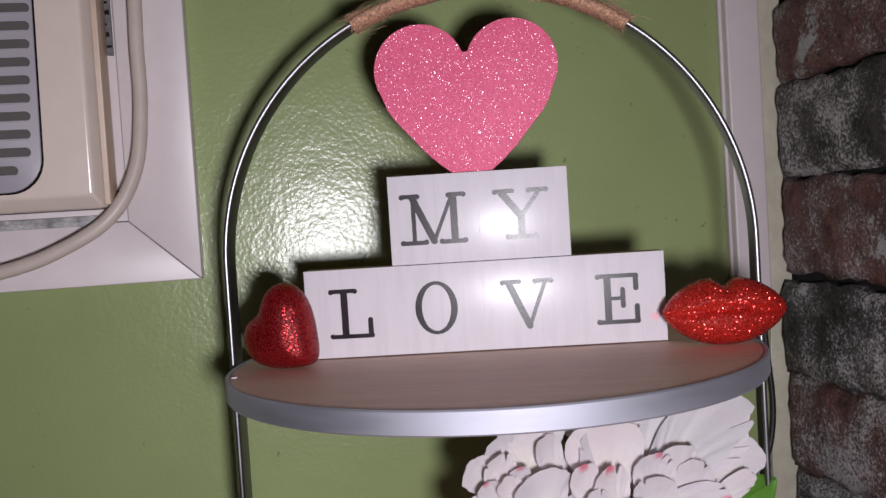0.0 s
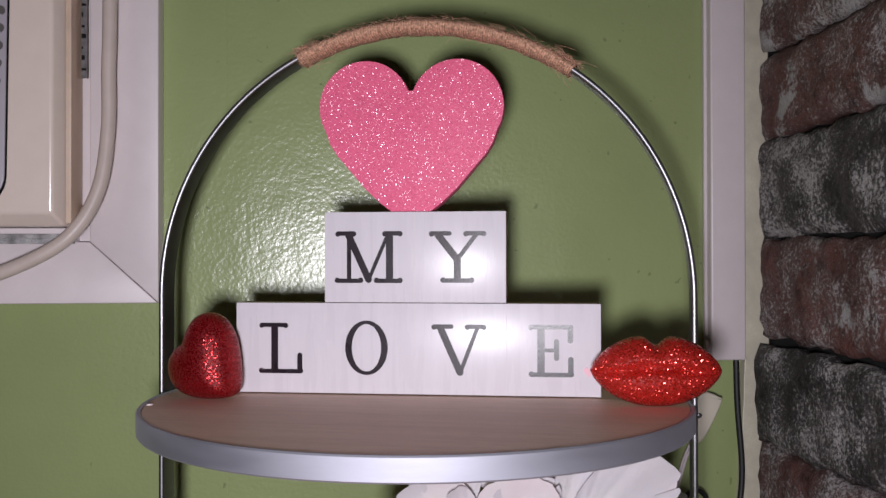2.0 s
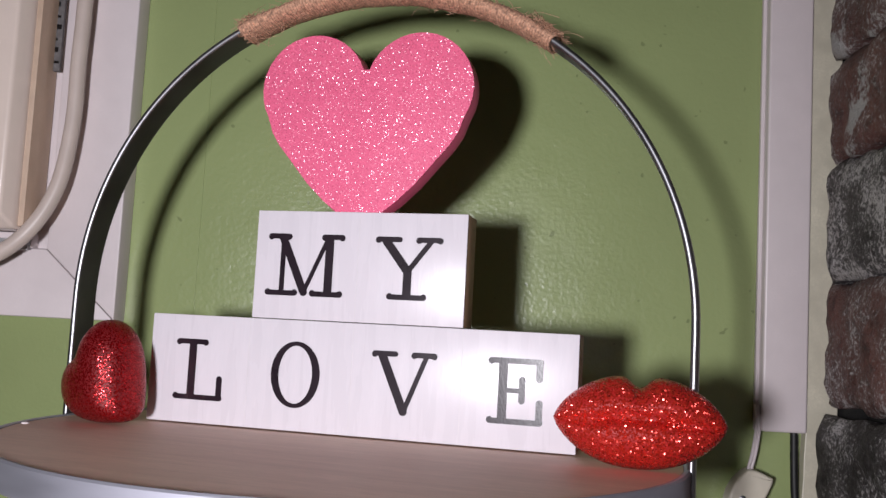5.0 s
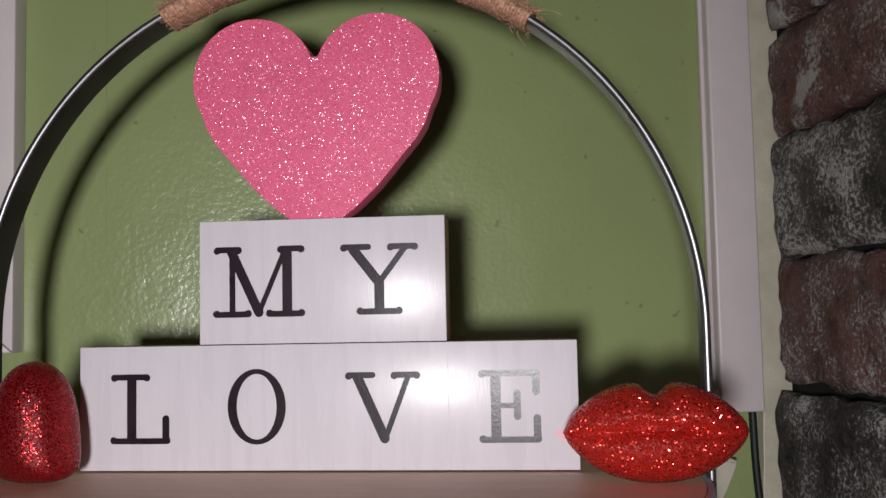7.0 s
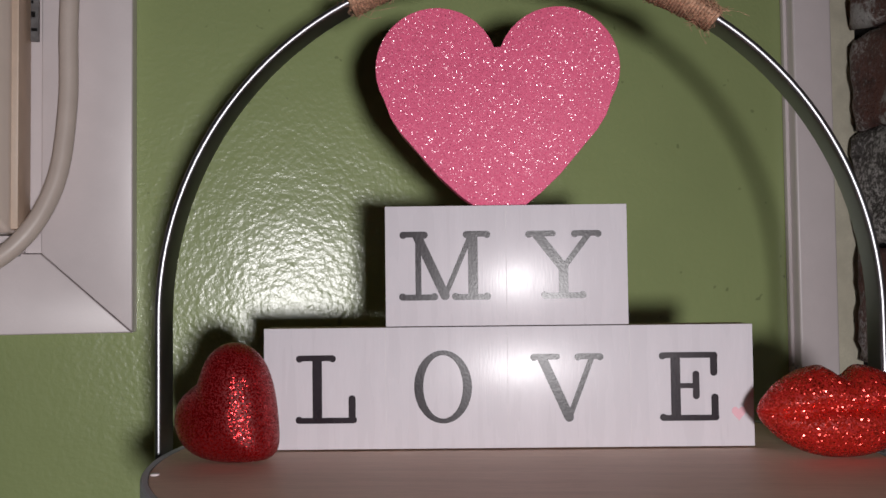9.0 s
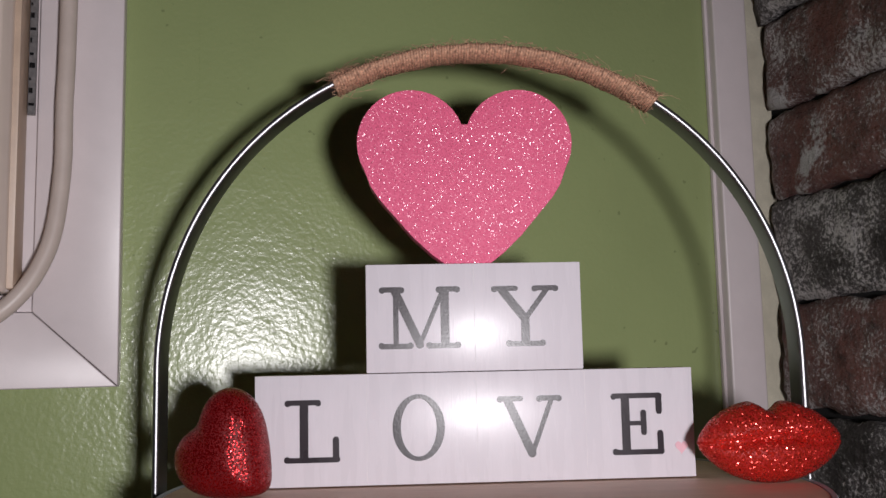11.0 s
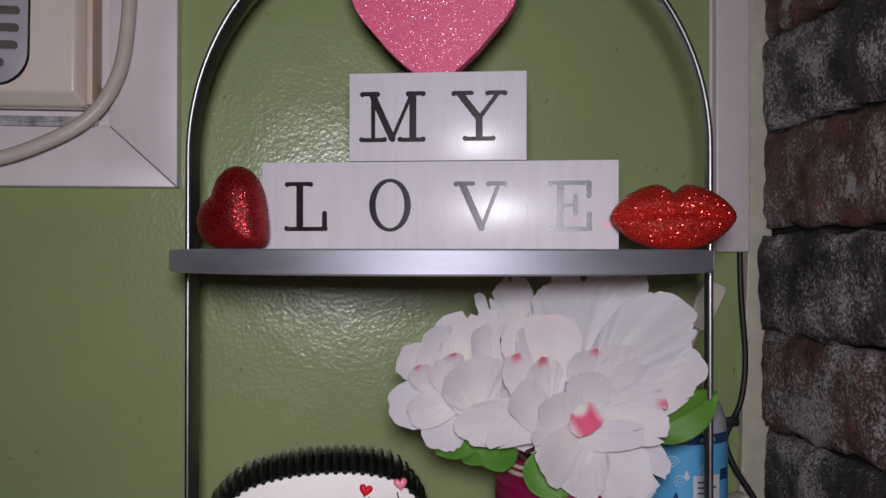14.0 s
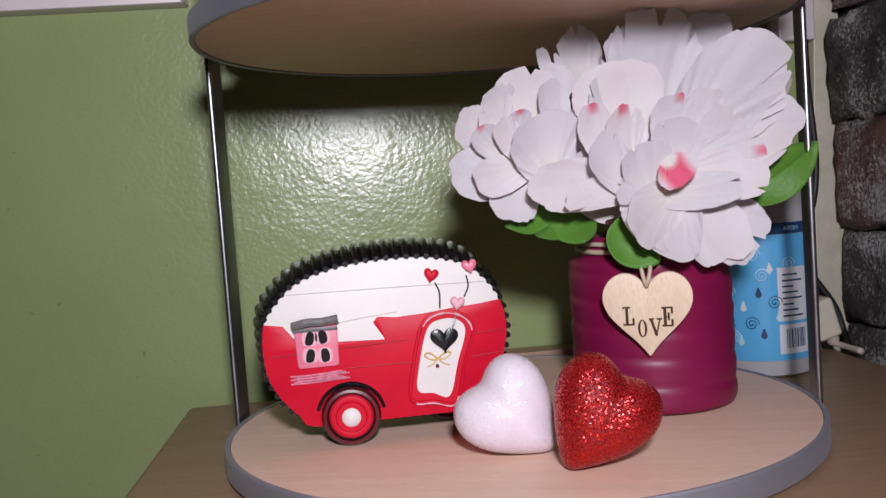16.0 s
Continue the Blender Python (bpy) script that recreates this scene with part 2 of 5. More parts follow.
def petal_mat(name, white, pink, rough=0.75):
    """Dyed cloth; the attribute 'dye' says how far the pink has run into the white."""
    m, t, p = nodes_of(name)
    at = t.nodes.new("ShaderNodeAttribute")
    at.attribute_name = "dye"
    vec = where(t)
    soft, weave = noise_of(t, vec, 45.0), noise_of(t, vec, 1500.0, 2.0)
    col = mixed(t, ramp(t, soft, 0.3, 0.75), white, tuple(c * k for c, k in zip(white, (0.97, 0.9, 0.92))))
    info = t.nodes.new("ShaderNodeObjectInfo")
    col = mixed(t, info.outputs["Random"], col, tuple(c * k for c, k in zip(white, (0.88, 0.89, 0.92))))
    root = t.nodes.new("ShaderNodeAttribute")
    root.attribute_name = "root"
    col = mixed(t, root.outputs["Fac"], col, tuple(c * k for c, k in zip(white, (1.0, 1.0, 0.90))))
    col = mixed(t, at.outputs["Fac"], col, pink)
    t.links.new(col, p.inputs["Base Color"])
    p.inputs["Roughness"].default_value = rough
    p.inputs["Sheen Weight"].default_value = 0.2
    crease = noise_of(t, vec, 120.0, 5.0, 0.6)
    b1 = add(t, "ShaderNodeBump", Strength=0.5, Distance=0.0018)
    t.links.new(crease, b1.inputs["Height"])
    b2 = add(t, "ShaderNodeBump", Strength=0.25, Distance=0.0003)
    t.links.new(weave, b2.inputs["Height"])
    t.links.new(b1.outputs["Normal"], b2.inputs["Normal"])
    t.links.new(b2.outputs["Normal"], p.inputs["Normal"])
    tr = add(t, "ShaderNodeBsdfTranslucent")
    t.links.new(col, tr.inputs["Color"])
    mix = t.nodes.new("ShaderNodeMixShader")
    mix.inputs[0].default_value = 0.38
    t.links.new(p.outputs[0], mix.inputs[1])
    t.links.new(tr.outputs[0], mix.inputs[2])
    t.links.new(mix.outputs[0], t.nodes["Material Output"].inputs["Surface"])
    return m


GREEN = wall_paint("green_wall_paint", (0.297, 0.357, 0.157))
CREAM = plain("cream_paint", (0.62, 0.58, 0.46), 0.4, vary=0.2)
ROOM = plain("room_paint", (0.30, 0.28, 0.24), 0.7, bump=0)
FLOORING = wood("floor_wood", (0.25, 0.16, 0.09), (0.15, 0.09, 0.05), 0.5)
VINYL = plain("white_vinyl", (0.68, 0.61, 0.615), 0.35, vary=0.05, bump=0.03)
BEIGE = plain("aged_beige_plastic", (0.72, 0.61, 0.54), 0.22, vary=0.05, bump=0.03, coat=0.3)
TAN = plain("tan_plastic", (0.52, 0.38, 0.28), 0.4, vary=0.15, bump=0.05)
GRILLE_GREY = plain("grey_grille_plastic", (0.36, 0.33, 0.37), 0.4, vary=0.06, bump=0.05)
SLOT_SHADE = plain("painted_slot_shade", (0.10, 0.09, 0.085), 0.6)
STEEL = plain("polished_steel", (0.30, 0.30, 0.315), 0.36, metal=1.0, vary=0.12, bump=0.04)
RIM = plain("satin_aluminium", (0.45, 0.45, 0.51), 0.66, metal=1.0, vary=0.06, bump=0.06, stretch=(0.2, 0.2, 1))
MAPLE = wood("maple_veneer", (0.84, 0.60, 0.47), (0.75, 0.52, 0.40), 0.55, along=(3, 40, 40))
TABLE_WOOD = wood("tan_table_laminate", (0.36, 0.225, 0.14), (0.29, 0.175, 0.105), 0.45, along=(4, 50, 50))
BOARD = plain("white_washed_board", (0.64, 0.60, 0.64), 0.27, vary=0.06, coarse=45.0, fine=420.0, bump=0.06, stretch=(3, 3, 0.35))
RAW = wood("raw_board_edge", (0.50, 0.30, 0.19), (0.40, 0.23, 0.14), 0.6)
INK = plain("black_ink", (0.020, 0.012, 0.018), 0.28, vary=0.3, bump=0.1)
INK.node_tree.nodes["Principled BSDF"].inputs["Specular IOR Level"].default_value = 0.28
BOARD.node_tree.nodes["Principled BSDF"].inputs["Specular IOR Level"].default_value = 0.28
PALE_PINK = plain("pale_pink_ink", (0.75, 0.42, 0.48), 0.5)
PINK_GLITTER = glitter("pink_glitter", (0.80, 0.125, 0.25), (0.84, 0.15, 0.28), 0.00036, share=0.6, spread=1.05, rough=0.25, metal=0.0, dim=1.0)
PINK_EDGE = plain("pink_painted_edge", (0.62, 0.10, 0.19), 0.6)
RED_GLITTER = glitter("red_glitter", (0.36, 0.004, 0.004), (1.0, 0.05, 0.03), 0.0006, share=0.72, spread=1.4, rough=0.25, metal=0.6)
RED_FOIL = glitter("fine_red_glitter", (0.15, 0.001, 0.003), (0.55, 0.010, 0.014), 0.00042, share=0.6, spread=0.55, rough=0.25, metal=0.8)
RED_SPANGLE = glitter("coarse_red_glitter", (0.24, 0.003, 0.005), (0.8, 0.02, 0.02), 0.0005, share=0.65, spread=0.7, rough=0.27, metal=0.75)
WHITE_GLITTER = glitter("white_iridescent_glitter", (0.74, 0.66, 0.72), (0.76, 0.67, 0.75), 0.00040, share=0.35, spread=0.5, rough=0.26, metal=0.0, dim=1.0)
TWINE = plain("jute_twine", (0.64, 0.36, 0.235), 0.7, vary=0.75, coarse=700, fine=2600, bump=0.5)
STRING = plain("pale_jute_string", (0.58, 0.46, 0.34), 0.85, vary=0.25, coarse=200, fine=1600, bump=0.5)
RED_PAINT = plain("red_enamel", (0.58, 0.004, 0.026), 0.45, vary=0.12, bump=0.15, coat=0.0)
WHITE_PAINT = plain("white_enamel", (0.74, 0.71, 0.68), 0.5, vary=0.08, bump=0.15)
BLACK_PAINT = plain("black_enamel", (0.007, 0.007, 0.008), 0.24, vary=0.4, bump=0.2)
GREY_LINE = plain("faint_groove_grey", (0.62, 0.59, 0.57), 0.5)
MAROON_LINE = plain("groove_dark_red", (0.34, 0.008, 0.014), 0.4)
MAROON = plain("dark_red_enamel", (0.12, 0.012, 0.015), 0.35)
PINK_PAINT = plain("pink_enamel", (0.74, 0.20, 0.29), 0.35, vary=0.1)
STREAK = plain("dry_pink_paint", (0.72, 0.22, 0.32), 0.6, vary=0.5, coarse=400, fine=2000, bump=0.4)
DIRTY_METAL = plain("dirty_aluminium_strip", (0.42, 0.41, 0.41), 0.4, vary=0.85, coarse=90, fine=700, bump=0.2)
GREY_PAINT = plain("grey_brushed_enamel", (0.16, 0.15, 0.15), 0.4, vary=0.5, coarse=300)
YELLOW_BOW = plain("straw_thread", (0.72, 0.48, 0.18), 0.6)
RED_PAINT.node_tree.nodes["Principled BSDF"].inputs["Specular IOR Level"].default_value = 0.22
JAR_GLASS = plain("frosted_magenta_glass", (0.205, 0.0035, 0.052), 0.42, vary=0.12, coarse=20, bump=0.05)
STEM_DARK = plain("dark_stem", (0.06, 0.015, 0.02), 0.7)
TAG_WOOD = wood("pale_plywood", (0.77, 0.61, 0.45), (0.72, 0.55, 0.39), 0.6, along=(30, 30, 8))
CUT = plain("burnt_cut", (0.06, 0.025, 0.012), 0.8)
PETAL = petal_mat("white_cloth_petal", (0.86, 0.825, 0.832), (0.82, 0.14, 0.26))
LEAF = petal_mat("green_cloth_leaf", (0.13, 0.34, 0.035), (0.04, 0.13, 0.02), 0.5)
BLUE = plain("light_blue_plastic", (0.11, 0.42, 0.74), 0.3, vary=0.06, bump=0.03)
NAVY = plain("navy_print", (0.012, 0.05, 0.14), 0.35)
PALE_BLUE = plain("pale_blue_print", (0.50, 0.72, 0.86), 0.35)
CAP = plain("frosted_clear_cap", (0.42, 0.42, 0.44), 0.4, vary=0.1)
LABEL_WHITE = plain("label_white", (0.68, 0.69, 0.74), 0.4)
CABLE_BLACK = plain("black_rubber", (0.012, 0.012, 0.012), 0.5)
CORD_WHITE = plain("old_white_cord", (0.57, 0.48, 0.43), 0.42, vary=0.1)
SWITCH_IVORY = plain("ivory_plastic", (0.66, 0.61, 0.50), 0.35, vary=0.08)
MORTAR = plain("dark_mortar", (0.010, 0.009, 0.009), 0.9, vary=0.5, bump=0.6, depth=0.002)
BRICK_RED = brick_mat("brown_red_brick", ((0.17, 0.072, 0.060), (0.105, 0.046, 0.040), (0.03, 0.018, 0.017)), 0.45)
BRICK_DARK = brick_mat("sooty_grey_brick", ((0.035, 0.03, 0.03), (0.07, 0.062, 0.06), (0.014, 0.012, 0.012)), 0.62)

# ---- the room ----
structure("wall_north", box(-2.2, 0.2755, WALL_Y, WALL_Y + 0.12, 0, 2.45), GREEN, "green semi-gloss painted wall with a roller texture", "wall")
structure("floor", box(-2.2, 1.0, -3.0, WALL_Y + 0.12, -0.1, -0.002), FLOORING, "brown wooden floor below the table", "floor")
structure("ceiling", box(-2.2, 1.0, -3.0, WALL_Y + 0.12, 2.452, 2.55), ROOM, "plain painted ceiling", "ceiling")
structure("wall_south", box(-2.2, 1.0, -3.12, -3.002, 0, 2.45), ROOM, "plain painted wall", "wall")
structure("wall_west", box(-2.32, -2.202, -3.0, WALL_Y + 0.12, 0, 2.45), ROOM, "plain painted wall", "wall")
brick_wall = structure("wall_east", box(0.2775, 0.45, -3.0, WALL_Y + 0.12, 0, 2.45), MORTAR, "brick wall of brown and sooty bricks with dark joints", "wall")


def corner_strip():
    """Cream paint and filler between wall and bricks, with a ragged edge that widens downwards."""
    left = []
    for k in range(121):
        z = 0.70 + 1.70 * k / 120
        x = 0.2562 - 0.0070 * max(0.0, min(1.0, (0.97 - z) / 0.2)) + 0.0009 * noise.noise(Vector((z * 30, 0, 0))) + 0.0004 * noise.noise(Vector((z * 140, 4, 0)))
        left.append((x, z))
    right = [(0.2752, 2.40), (0.2752, 0.70)]
    return slab(left + right, 0.1515, WALL_Y - 0.0004, 0.0006)


structure("wall_corner_strip", corner_strip(), CREAM, "cream painted strip in the corner beside the bricks", "trim")


def casing():
    """The white casing round the opening of the air conditioner, two pieces meeting in a mitre."""
    y0, y1 = WALL_Y - 0.017, WALL_Y - 0.0005
    ox, oz, ix, iz = -0.172, 1.015, -0.2188, 1.058
    t = thing("window_casing", "white vinyl casing with a mitred corner on the green wall", "casing", pose(0, 0, 0))
    t["kind"] = "structure"
    g = 0.0003
    part("upright", slab([(ox, oz + g), (ox, 1.8), (ix, 1.8), (ix, iz + g)], y0, y1, 0.0008), VINYL, t)
    part("lower_rail", slab([(ox - g, oz), (ix - g, iz), (-0.95, iz), (-0.95, oz)], y0, y1, 0.0008), VINYL, t)
    part("inner_panel", box(-0.95, ix - 0.0006, WALL_Y - 0.010, WALL_Y - 0.0005, iz + 0.0006, 1.8), VINYL, t)
    return t


casing()


def air_conditioner():
    t = thing("air_conditioner", "aged beige room air conditioner with a grey slotted grille", "air conditioner", pose(-0.229, 0.110, 1.064))
    # local x runs left from the right front edge, y back to the wall
    # the front leans back to a chin along its lower edge and to its side
    bm = bmesh.new()
    rings = [[bm.verts.new((x, y, z)) for x, z in ((-0.62, low), (right, low), (right, 0.62), (-0.62, 0.62))] for y, right, low in ((0.0, -0.0045, 0.0125), (0.011, 0.0, 0.004), (0.037, 0.0, 0.004))]
    for a, b in zip(rings, rings[1:]):
        for i in range(4):
            bm.faces.new((a[i], a[(i + 1) % 4], b[(i + 1) % 4], b[i]))
    bm.faces.new(rings[0][::-1])
    bm.faces.new(rings[-1])
    bmesh.ops.recalc_face_normals(bm, faces=bm.faces[:])
    bmesh.ops.bevel(bm, geom=bm.edges[:], offset=0.0022, segments=4, affect="EDGES", profile=0.5)
    part("front_cover", bm, BEIGE, t)
    part("side_band", slab([(0.0035, 0.006), (0.0035, 0.62), (-0.02, 0.62), (-0.02, 0.006)], 0.014, 0.0385, 0.001), TAN, t, "tan side of the cover, darker than its front")
    part("sleeve", box(-0.61, 0.0015, 0.0300, 0.0395, -0.006, 0.0036, 0.001), VINYL, t, "white sleeve under the cover")
    part("metal_strip", box(-0.6, 0.0012, 0.026, 0.0295, -0.0075, -0.0006, 0.0004), DIRTY_METAL, t, "dirty grey metal strip under the cover")
    part("strip_lip", box(-0.6, 0.0012, 0.0245, 0.0259, -0.0046, -0.0036, 0.0002), DIRTY_METAL, t)
    # grille: a rounded solid panel; dark bars on it paint the shade inside slots
    pts = []
    x_top, x_low, z_low, r = -0.0265, -0.0345, 0.0165, 0.022
    pts.append((x_top, 0.60))
    pts.append((x_low, z_low + r))
    for k in range(1, 8):
        a = k / 8 * math.pi / 2
        pts.append((x_low - r + r * math.cos(a), z_low + r - r * math.sin(a)))
    pts += [(x_low - r, z_low), (-0.58, z_low), (-0.58, 0.60)]
    grille = part("grille", slab(pts, -0.0015, 0.0005, 0.0008), GRILLE_GREY, t, "grey plastic grille")
    part("grille_seam", slab([(x + (0.0012 if x > -0.5 else 0), z - (0.0012 if z < 0.5 else 0)) for x, z in pts], -0.0006, 0.0006), BLACK_PAINT, t)
    for i in range(34):
        z = 0.0305 + i * 0.01152
        right = x_low - 0.0075 + (x_top - x_low) * (z - z_low) / 0.58 * 4.6
        right = min(right, x_top - 0.006)
        if i == 0:
            right -= 0.008
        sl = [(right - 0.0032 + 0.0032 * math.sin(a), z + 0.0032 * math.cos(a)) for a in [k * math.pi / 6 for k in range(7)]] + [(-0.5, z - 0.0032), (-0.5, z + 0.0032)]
        part("slot_shade", slab(sl, -0.0019, -0.0013), SLOT_SHADE, grille)
        part("slot_lip", box(-0.5, right - 0.002, -0.0026, -0.0014, z - 0.0036, z - 0.0026, 0.0003), GRILLE_GREY, grille)
    # a worn label on the sleeve's side
    lab = part("rating_label", box(0.0052, 0.0092, 0.030, 0.0325, 0.108, 0.30), GREY_PAINT, t, "worn grey label with dark print")
    for i in range(14):
        part("print_bar", box(0.0056, 0.0086 - 0.001 * (i % 3), 0.0292, 0.0299, 0.113 + i * 0.0075, 0.1145 + i * 0.0075 + 0.0015 * (i % 2)), BLACK_PAINT, lab)
    return t


unit = air_conditioner()
part("power_cord", tube([p + Vector((0.029, 0.020, -0.034)) for p in spline([(-0.003, 0.0, 0.60), (-0.0015, 0.0, 0.30), (-0.0018, 0.0, 0.183), (-0.0026, 0, 0.146), (-0.003, 0.0, 0.104), (-0.0090, -0.003, 0.062), (-0.0275, -0.008, 0.0305), (-0.063, -0.009, 0.010), (-0.100, -0.008, -0.001), (-0.16, -0.004, -0.010), (-0.26, 0.0, -0.005)], 10)], 0.0049, 12), CORD_WHITE, unit, "thick off-white power cord in a loop", smooth="all")
structure("wall_seam", box(-0.1284, -0.1270, WALL_Y - 0.0005, WALL_Y + 0.001, 0.0, 2.44), GREEN, "painted-over vertical seam in the green wall", "trim")


def raceway():
    t = thing("cable_raceway", "white plastic cable raceway running up the corner", "cable raceway", pose(0.2292, WALL_Y, 0.9695))
    part("cover", box(0.0, 0.0268, -0.012, -0.0005, 0.0, 1.45, 0.0016, 3), VINYL, t)
    part("base", box(-0.0022, 0.0005, -0.004, -0.0003, 0.0, 1.45, 0.0006), VINYL, t)
    return t


raceway()

# ---- table ----
table = thing("side_table", "tan wood-grain table with rounded corners against the wall", "table", pose(-0.19, 0.132, 0))
part("tabletop", box(0, 0.438, -0.50, 0, TABLE_Z - 0.022, TABLE_Z, 0.004, 3), TABLE_WOOD, table)
for x in (0.03, 0.41):
    for y in (-0.03, -0.47):
        part("leg", box(x - 0.02, x + 0.02, y - 0.02, y + 0.02, 0, TABLE_Z - 0.0225, 0.003), TABLE_WOOD, table)
strip = thing("wooden_batten", "tan wooden batten lying behind the shelf along the wall", "batten", pose(0.06, 0.15, TABLE_Z - 0.3))
part("batten_body", box(-0.15, 0.12, -0.012, 0.009, 0, 0.315, 0.002), TABLE_WOOD, strip)


# ---- the two-tier stand ----
stand = thing("tiered_stand", "two-tier round stand of maple boards with a steel hoop handle", "tiered stand", STAND @ pose(0.0014, -0.0037, TABLE_Z, 0, 0, STAND_TURN - TURN))
R = 0.1475
DISC = (0.0022, -0.0055)
for name, z in (("lower_shelf", LOW_Z - TABLE_Z), ("upper_shelf", SHELF_Z - TABLE_Z)):
    tier = part(name, lathe([(0, z - 0.0095), (R - 0.006, z - 0.0095), (R - 0.0025, z - 0.0095), (R - 0.0025, z), (0, z)], 96), MAPLE, stand, "maple veneer board", at=pose(*DISC, 0))
    part("rim", lathe([(R - 0.0022, z - 0.0105), (R - 0.0003, z - 0.0107), (R + 0.0004, z - 0.0099), (R + 0.0004, z - 0.0002), (R - 0.0003, z + 0.0006), (R - 0.0022, z + 0.0003), (R - 0.0022, z - 0.0105)], 128), RIM, tier, "satin aluminium edge band")
    for a in (198,) if name == "upper_shelf" else ():
        part("screw", lathe([(0, 0.0009), (0.0016, 0.0006), (0.002, -0.0005)], 12), VINYL, tier, at=pose((R - 0.0045) * math.cos(radians(a)), (R - 0.0045) * math.sin(radians(a)), z))


def arch_point(s):
    """The hoop's line from the left foot (0) over the top (0.5) to the right foot (1): (u, z)."""
    a, b, z0 = 0.1502, 0.1505, 1.0255 - TABLE_Z
    leg, curve = z0 - 0.003, 0.49
    length = 2 * leg + curve
    d = s * length
    if d < leg:
        return -a, 0.003 + d
    if d > leg + curve:
        return a, z0 - (d - leg - curve)
    k = math.pi * (1 - (d - leg) / curve)
    return a * math.cos(k), z0 + b * math.sin(k)


def hoop():
    bm = bmesh.new()
    n, rings = 150, []
    y0, y1, h, c = -0.0053, 0.0097, 0.0016, 0.0006
    prof = [(h * math.sin(a), y0 + h - h * math.cos(a)) for a in [radians(k) for k in range(-90, 91, 20)]] + [(h, y1 - c), (h - c, y1), (-h + c, y1), (-h, y1 - c)]
    m = len(prof)
    for i in range(n + 1):
        u, z = arch_point(i / n)
        u0, z0 = arch_point(max(0, i / n - 0.004))
        u1, z1 = arch_point(min(1, i / n + 0.004))
        d = Vector((u1 - u0, z1 - z0)).normalized()
        nx, nz = -d.y, d.x
        rings.append([bm.verts.new((u + nx * p, y, z + nz * p)) for p, y in prof])
    for a, b in zip(rings, rings[1:]):
        for k in range(m):
            bm.faces.new((a[k], a[(k + 1) % m], b[(k + 1) % m], b[k]))
    bm.faces.new(rings[0][::-1])
    bm.faces.new(rings[-1])
    bmesh.ops.recalc_face_normals(bm, faces=bm.faces[:])
    return part("hoop", bm, STEEL, stand, "flat polished steel hoop")


hoop_part = hoop()


def wrap():
    """Jute wound round the top of the hoop, with loose fibres."""
    rng = random.Random(5)
    a, b, z0, yc = 0.1502, 0.1505, 1.0255 - TABLE_Z, 0.0022
    k0, k1, turns, per = 2.035, 0.955, 119, 12
    pts = []
    for i in range(turns * per + 1):
        f = i / (turns * per)
        k = k0 + (k1 - k0) * f + 0.0004 * math.sin(i * 0.37)
        c = Vector((a * math.cos(k), yc, z0 + b * math.sin(k)))
        out = Vector((math.cos(k) / a, 0, math.sin(k) / b)).normalized()
        w = 2 * math.pi * i / per
        grow = 1 + 0.08 * math.sin(f * 31) + 0.05 * math.sin(f * 77) + 0.16 * noise.noise(Vector((f * turns * 0.9, 0, 0))) + 0.06 * noise.noise(Vector((i * 0.4, 5, 0)))
        pts.append(c + out * 0.0034 * grow * math.cos(w) + Vector((0, 1, 0)) * 0.0092 * math.sin(w))
    t = part("jute_wrap", tube(pts, 0.00080, 6, None, lambda q: 1 + 0.22 * noise.noise(Vector((q * turns * 2.3, 2, 0)))), TWINE, hoop_part, "brown jute twine wound round the hoop", smooth="all")
    bm = bmesh.new()
    for i in range(2200):
        f = rng.choice([rng.random(), rng.random(), rng.uniform(0, 0.06), rng.uniform(0.94, 1)])
        k = k0 + (k1 - k0) * f
        out = Vector((math.cos(k), 0, math.sin(k)))
        p = Vector((a * math.cos(k), yc + rng.uniform(-0.008, 0.008), z0 + b * math.sin(k))) + out * 0.003 * rng.choice([1, 1, 1, -1])
        along = Vector((-math.sin(k), 0, math.cos(k))) * rng.choice([-1, 1])
        sign = 1 if rng.random() < 0.75 else -1
        ln = rng.uniform(0.0008, 0.0034) * (2.6 if rng.random() < 0.05 else 1)
        q = [p, p + out * sign * ln * 0.5 + along * ln * rng.uniform(0.2, 0.9), p + out * sign * ln * rng.uniform(0.4, 0.9) + along * ln * rng.uniform(0.6, 1.6) + Vector((0, rng.uniform(-0.003, 0.003), 0))]
        tube(spline(q, 4), 0.00010, 3, bm)
    part("fuzz", bm, TWINE, t)


wrap()

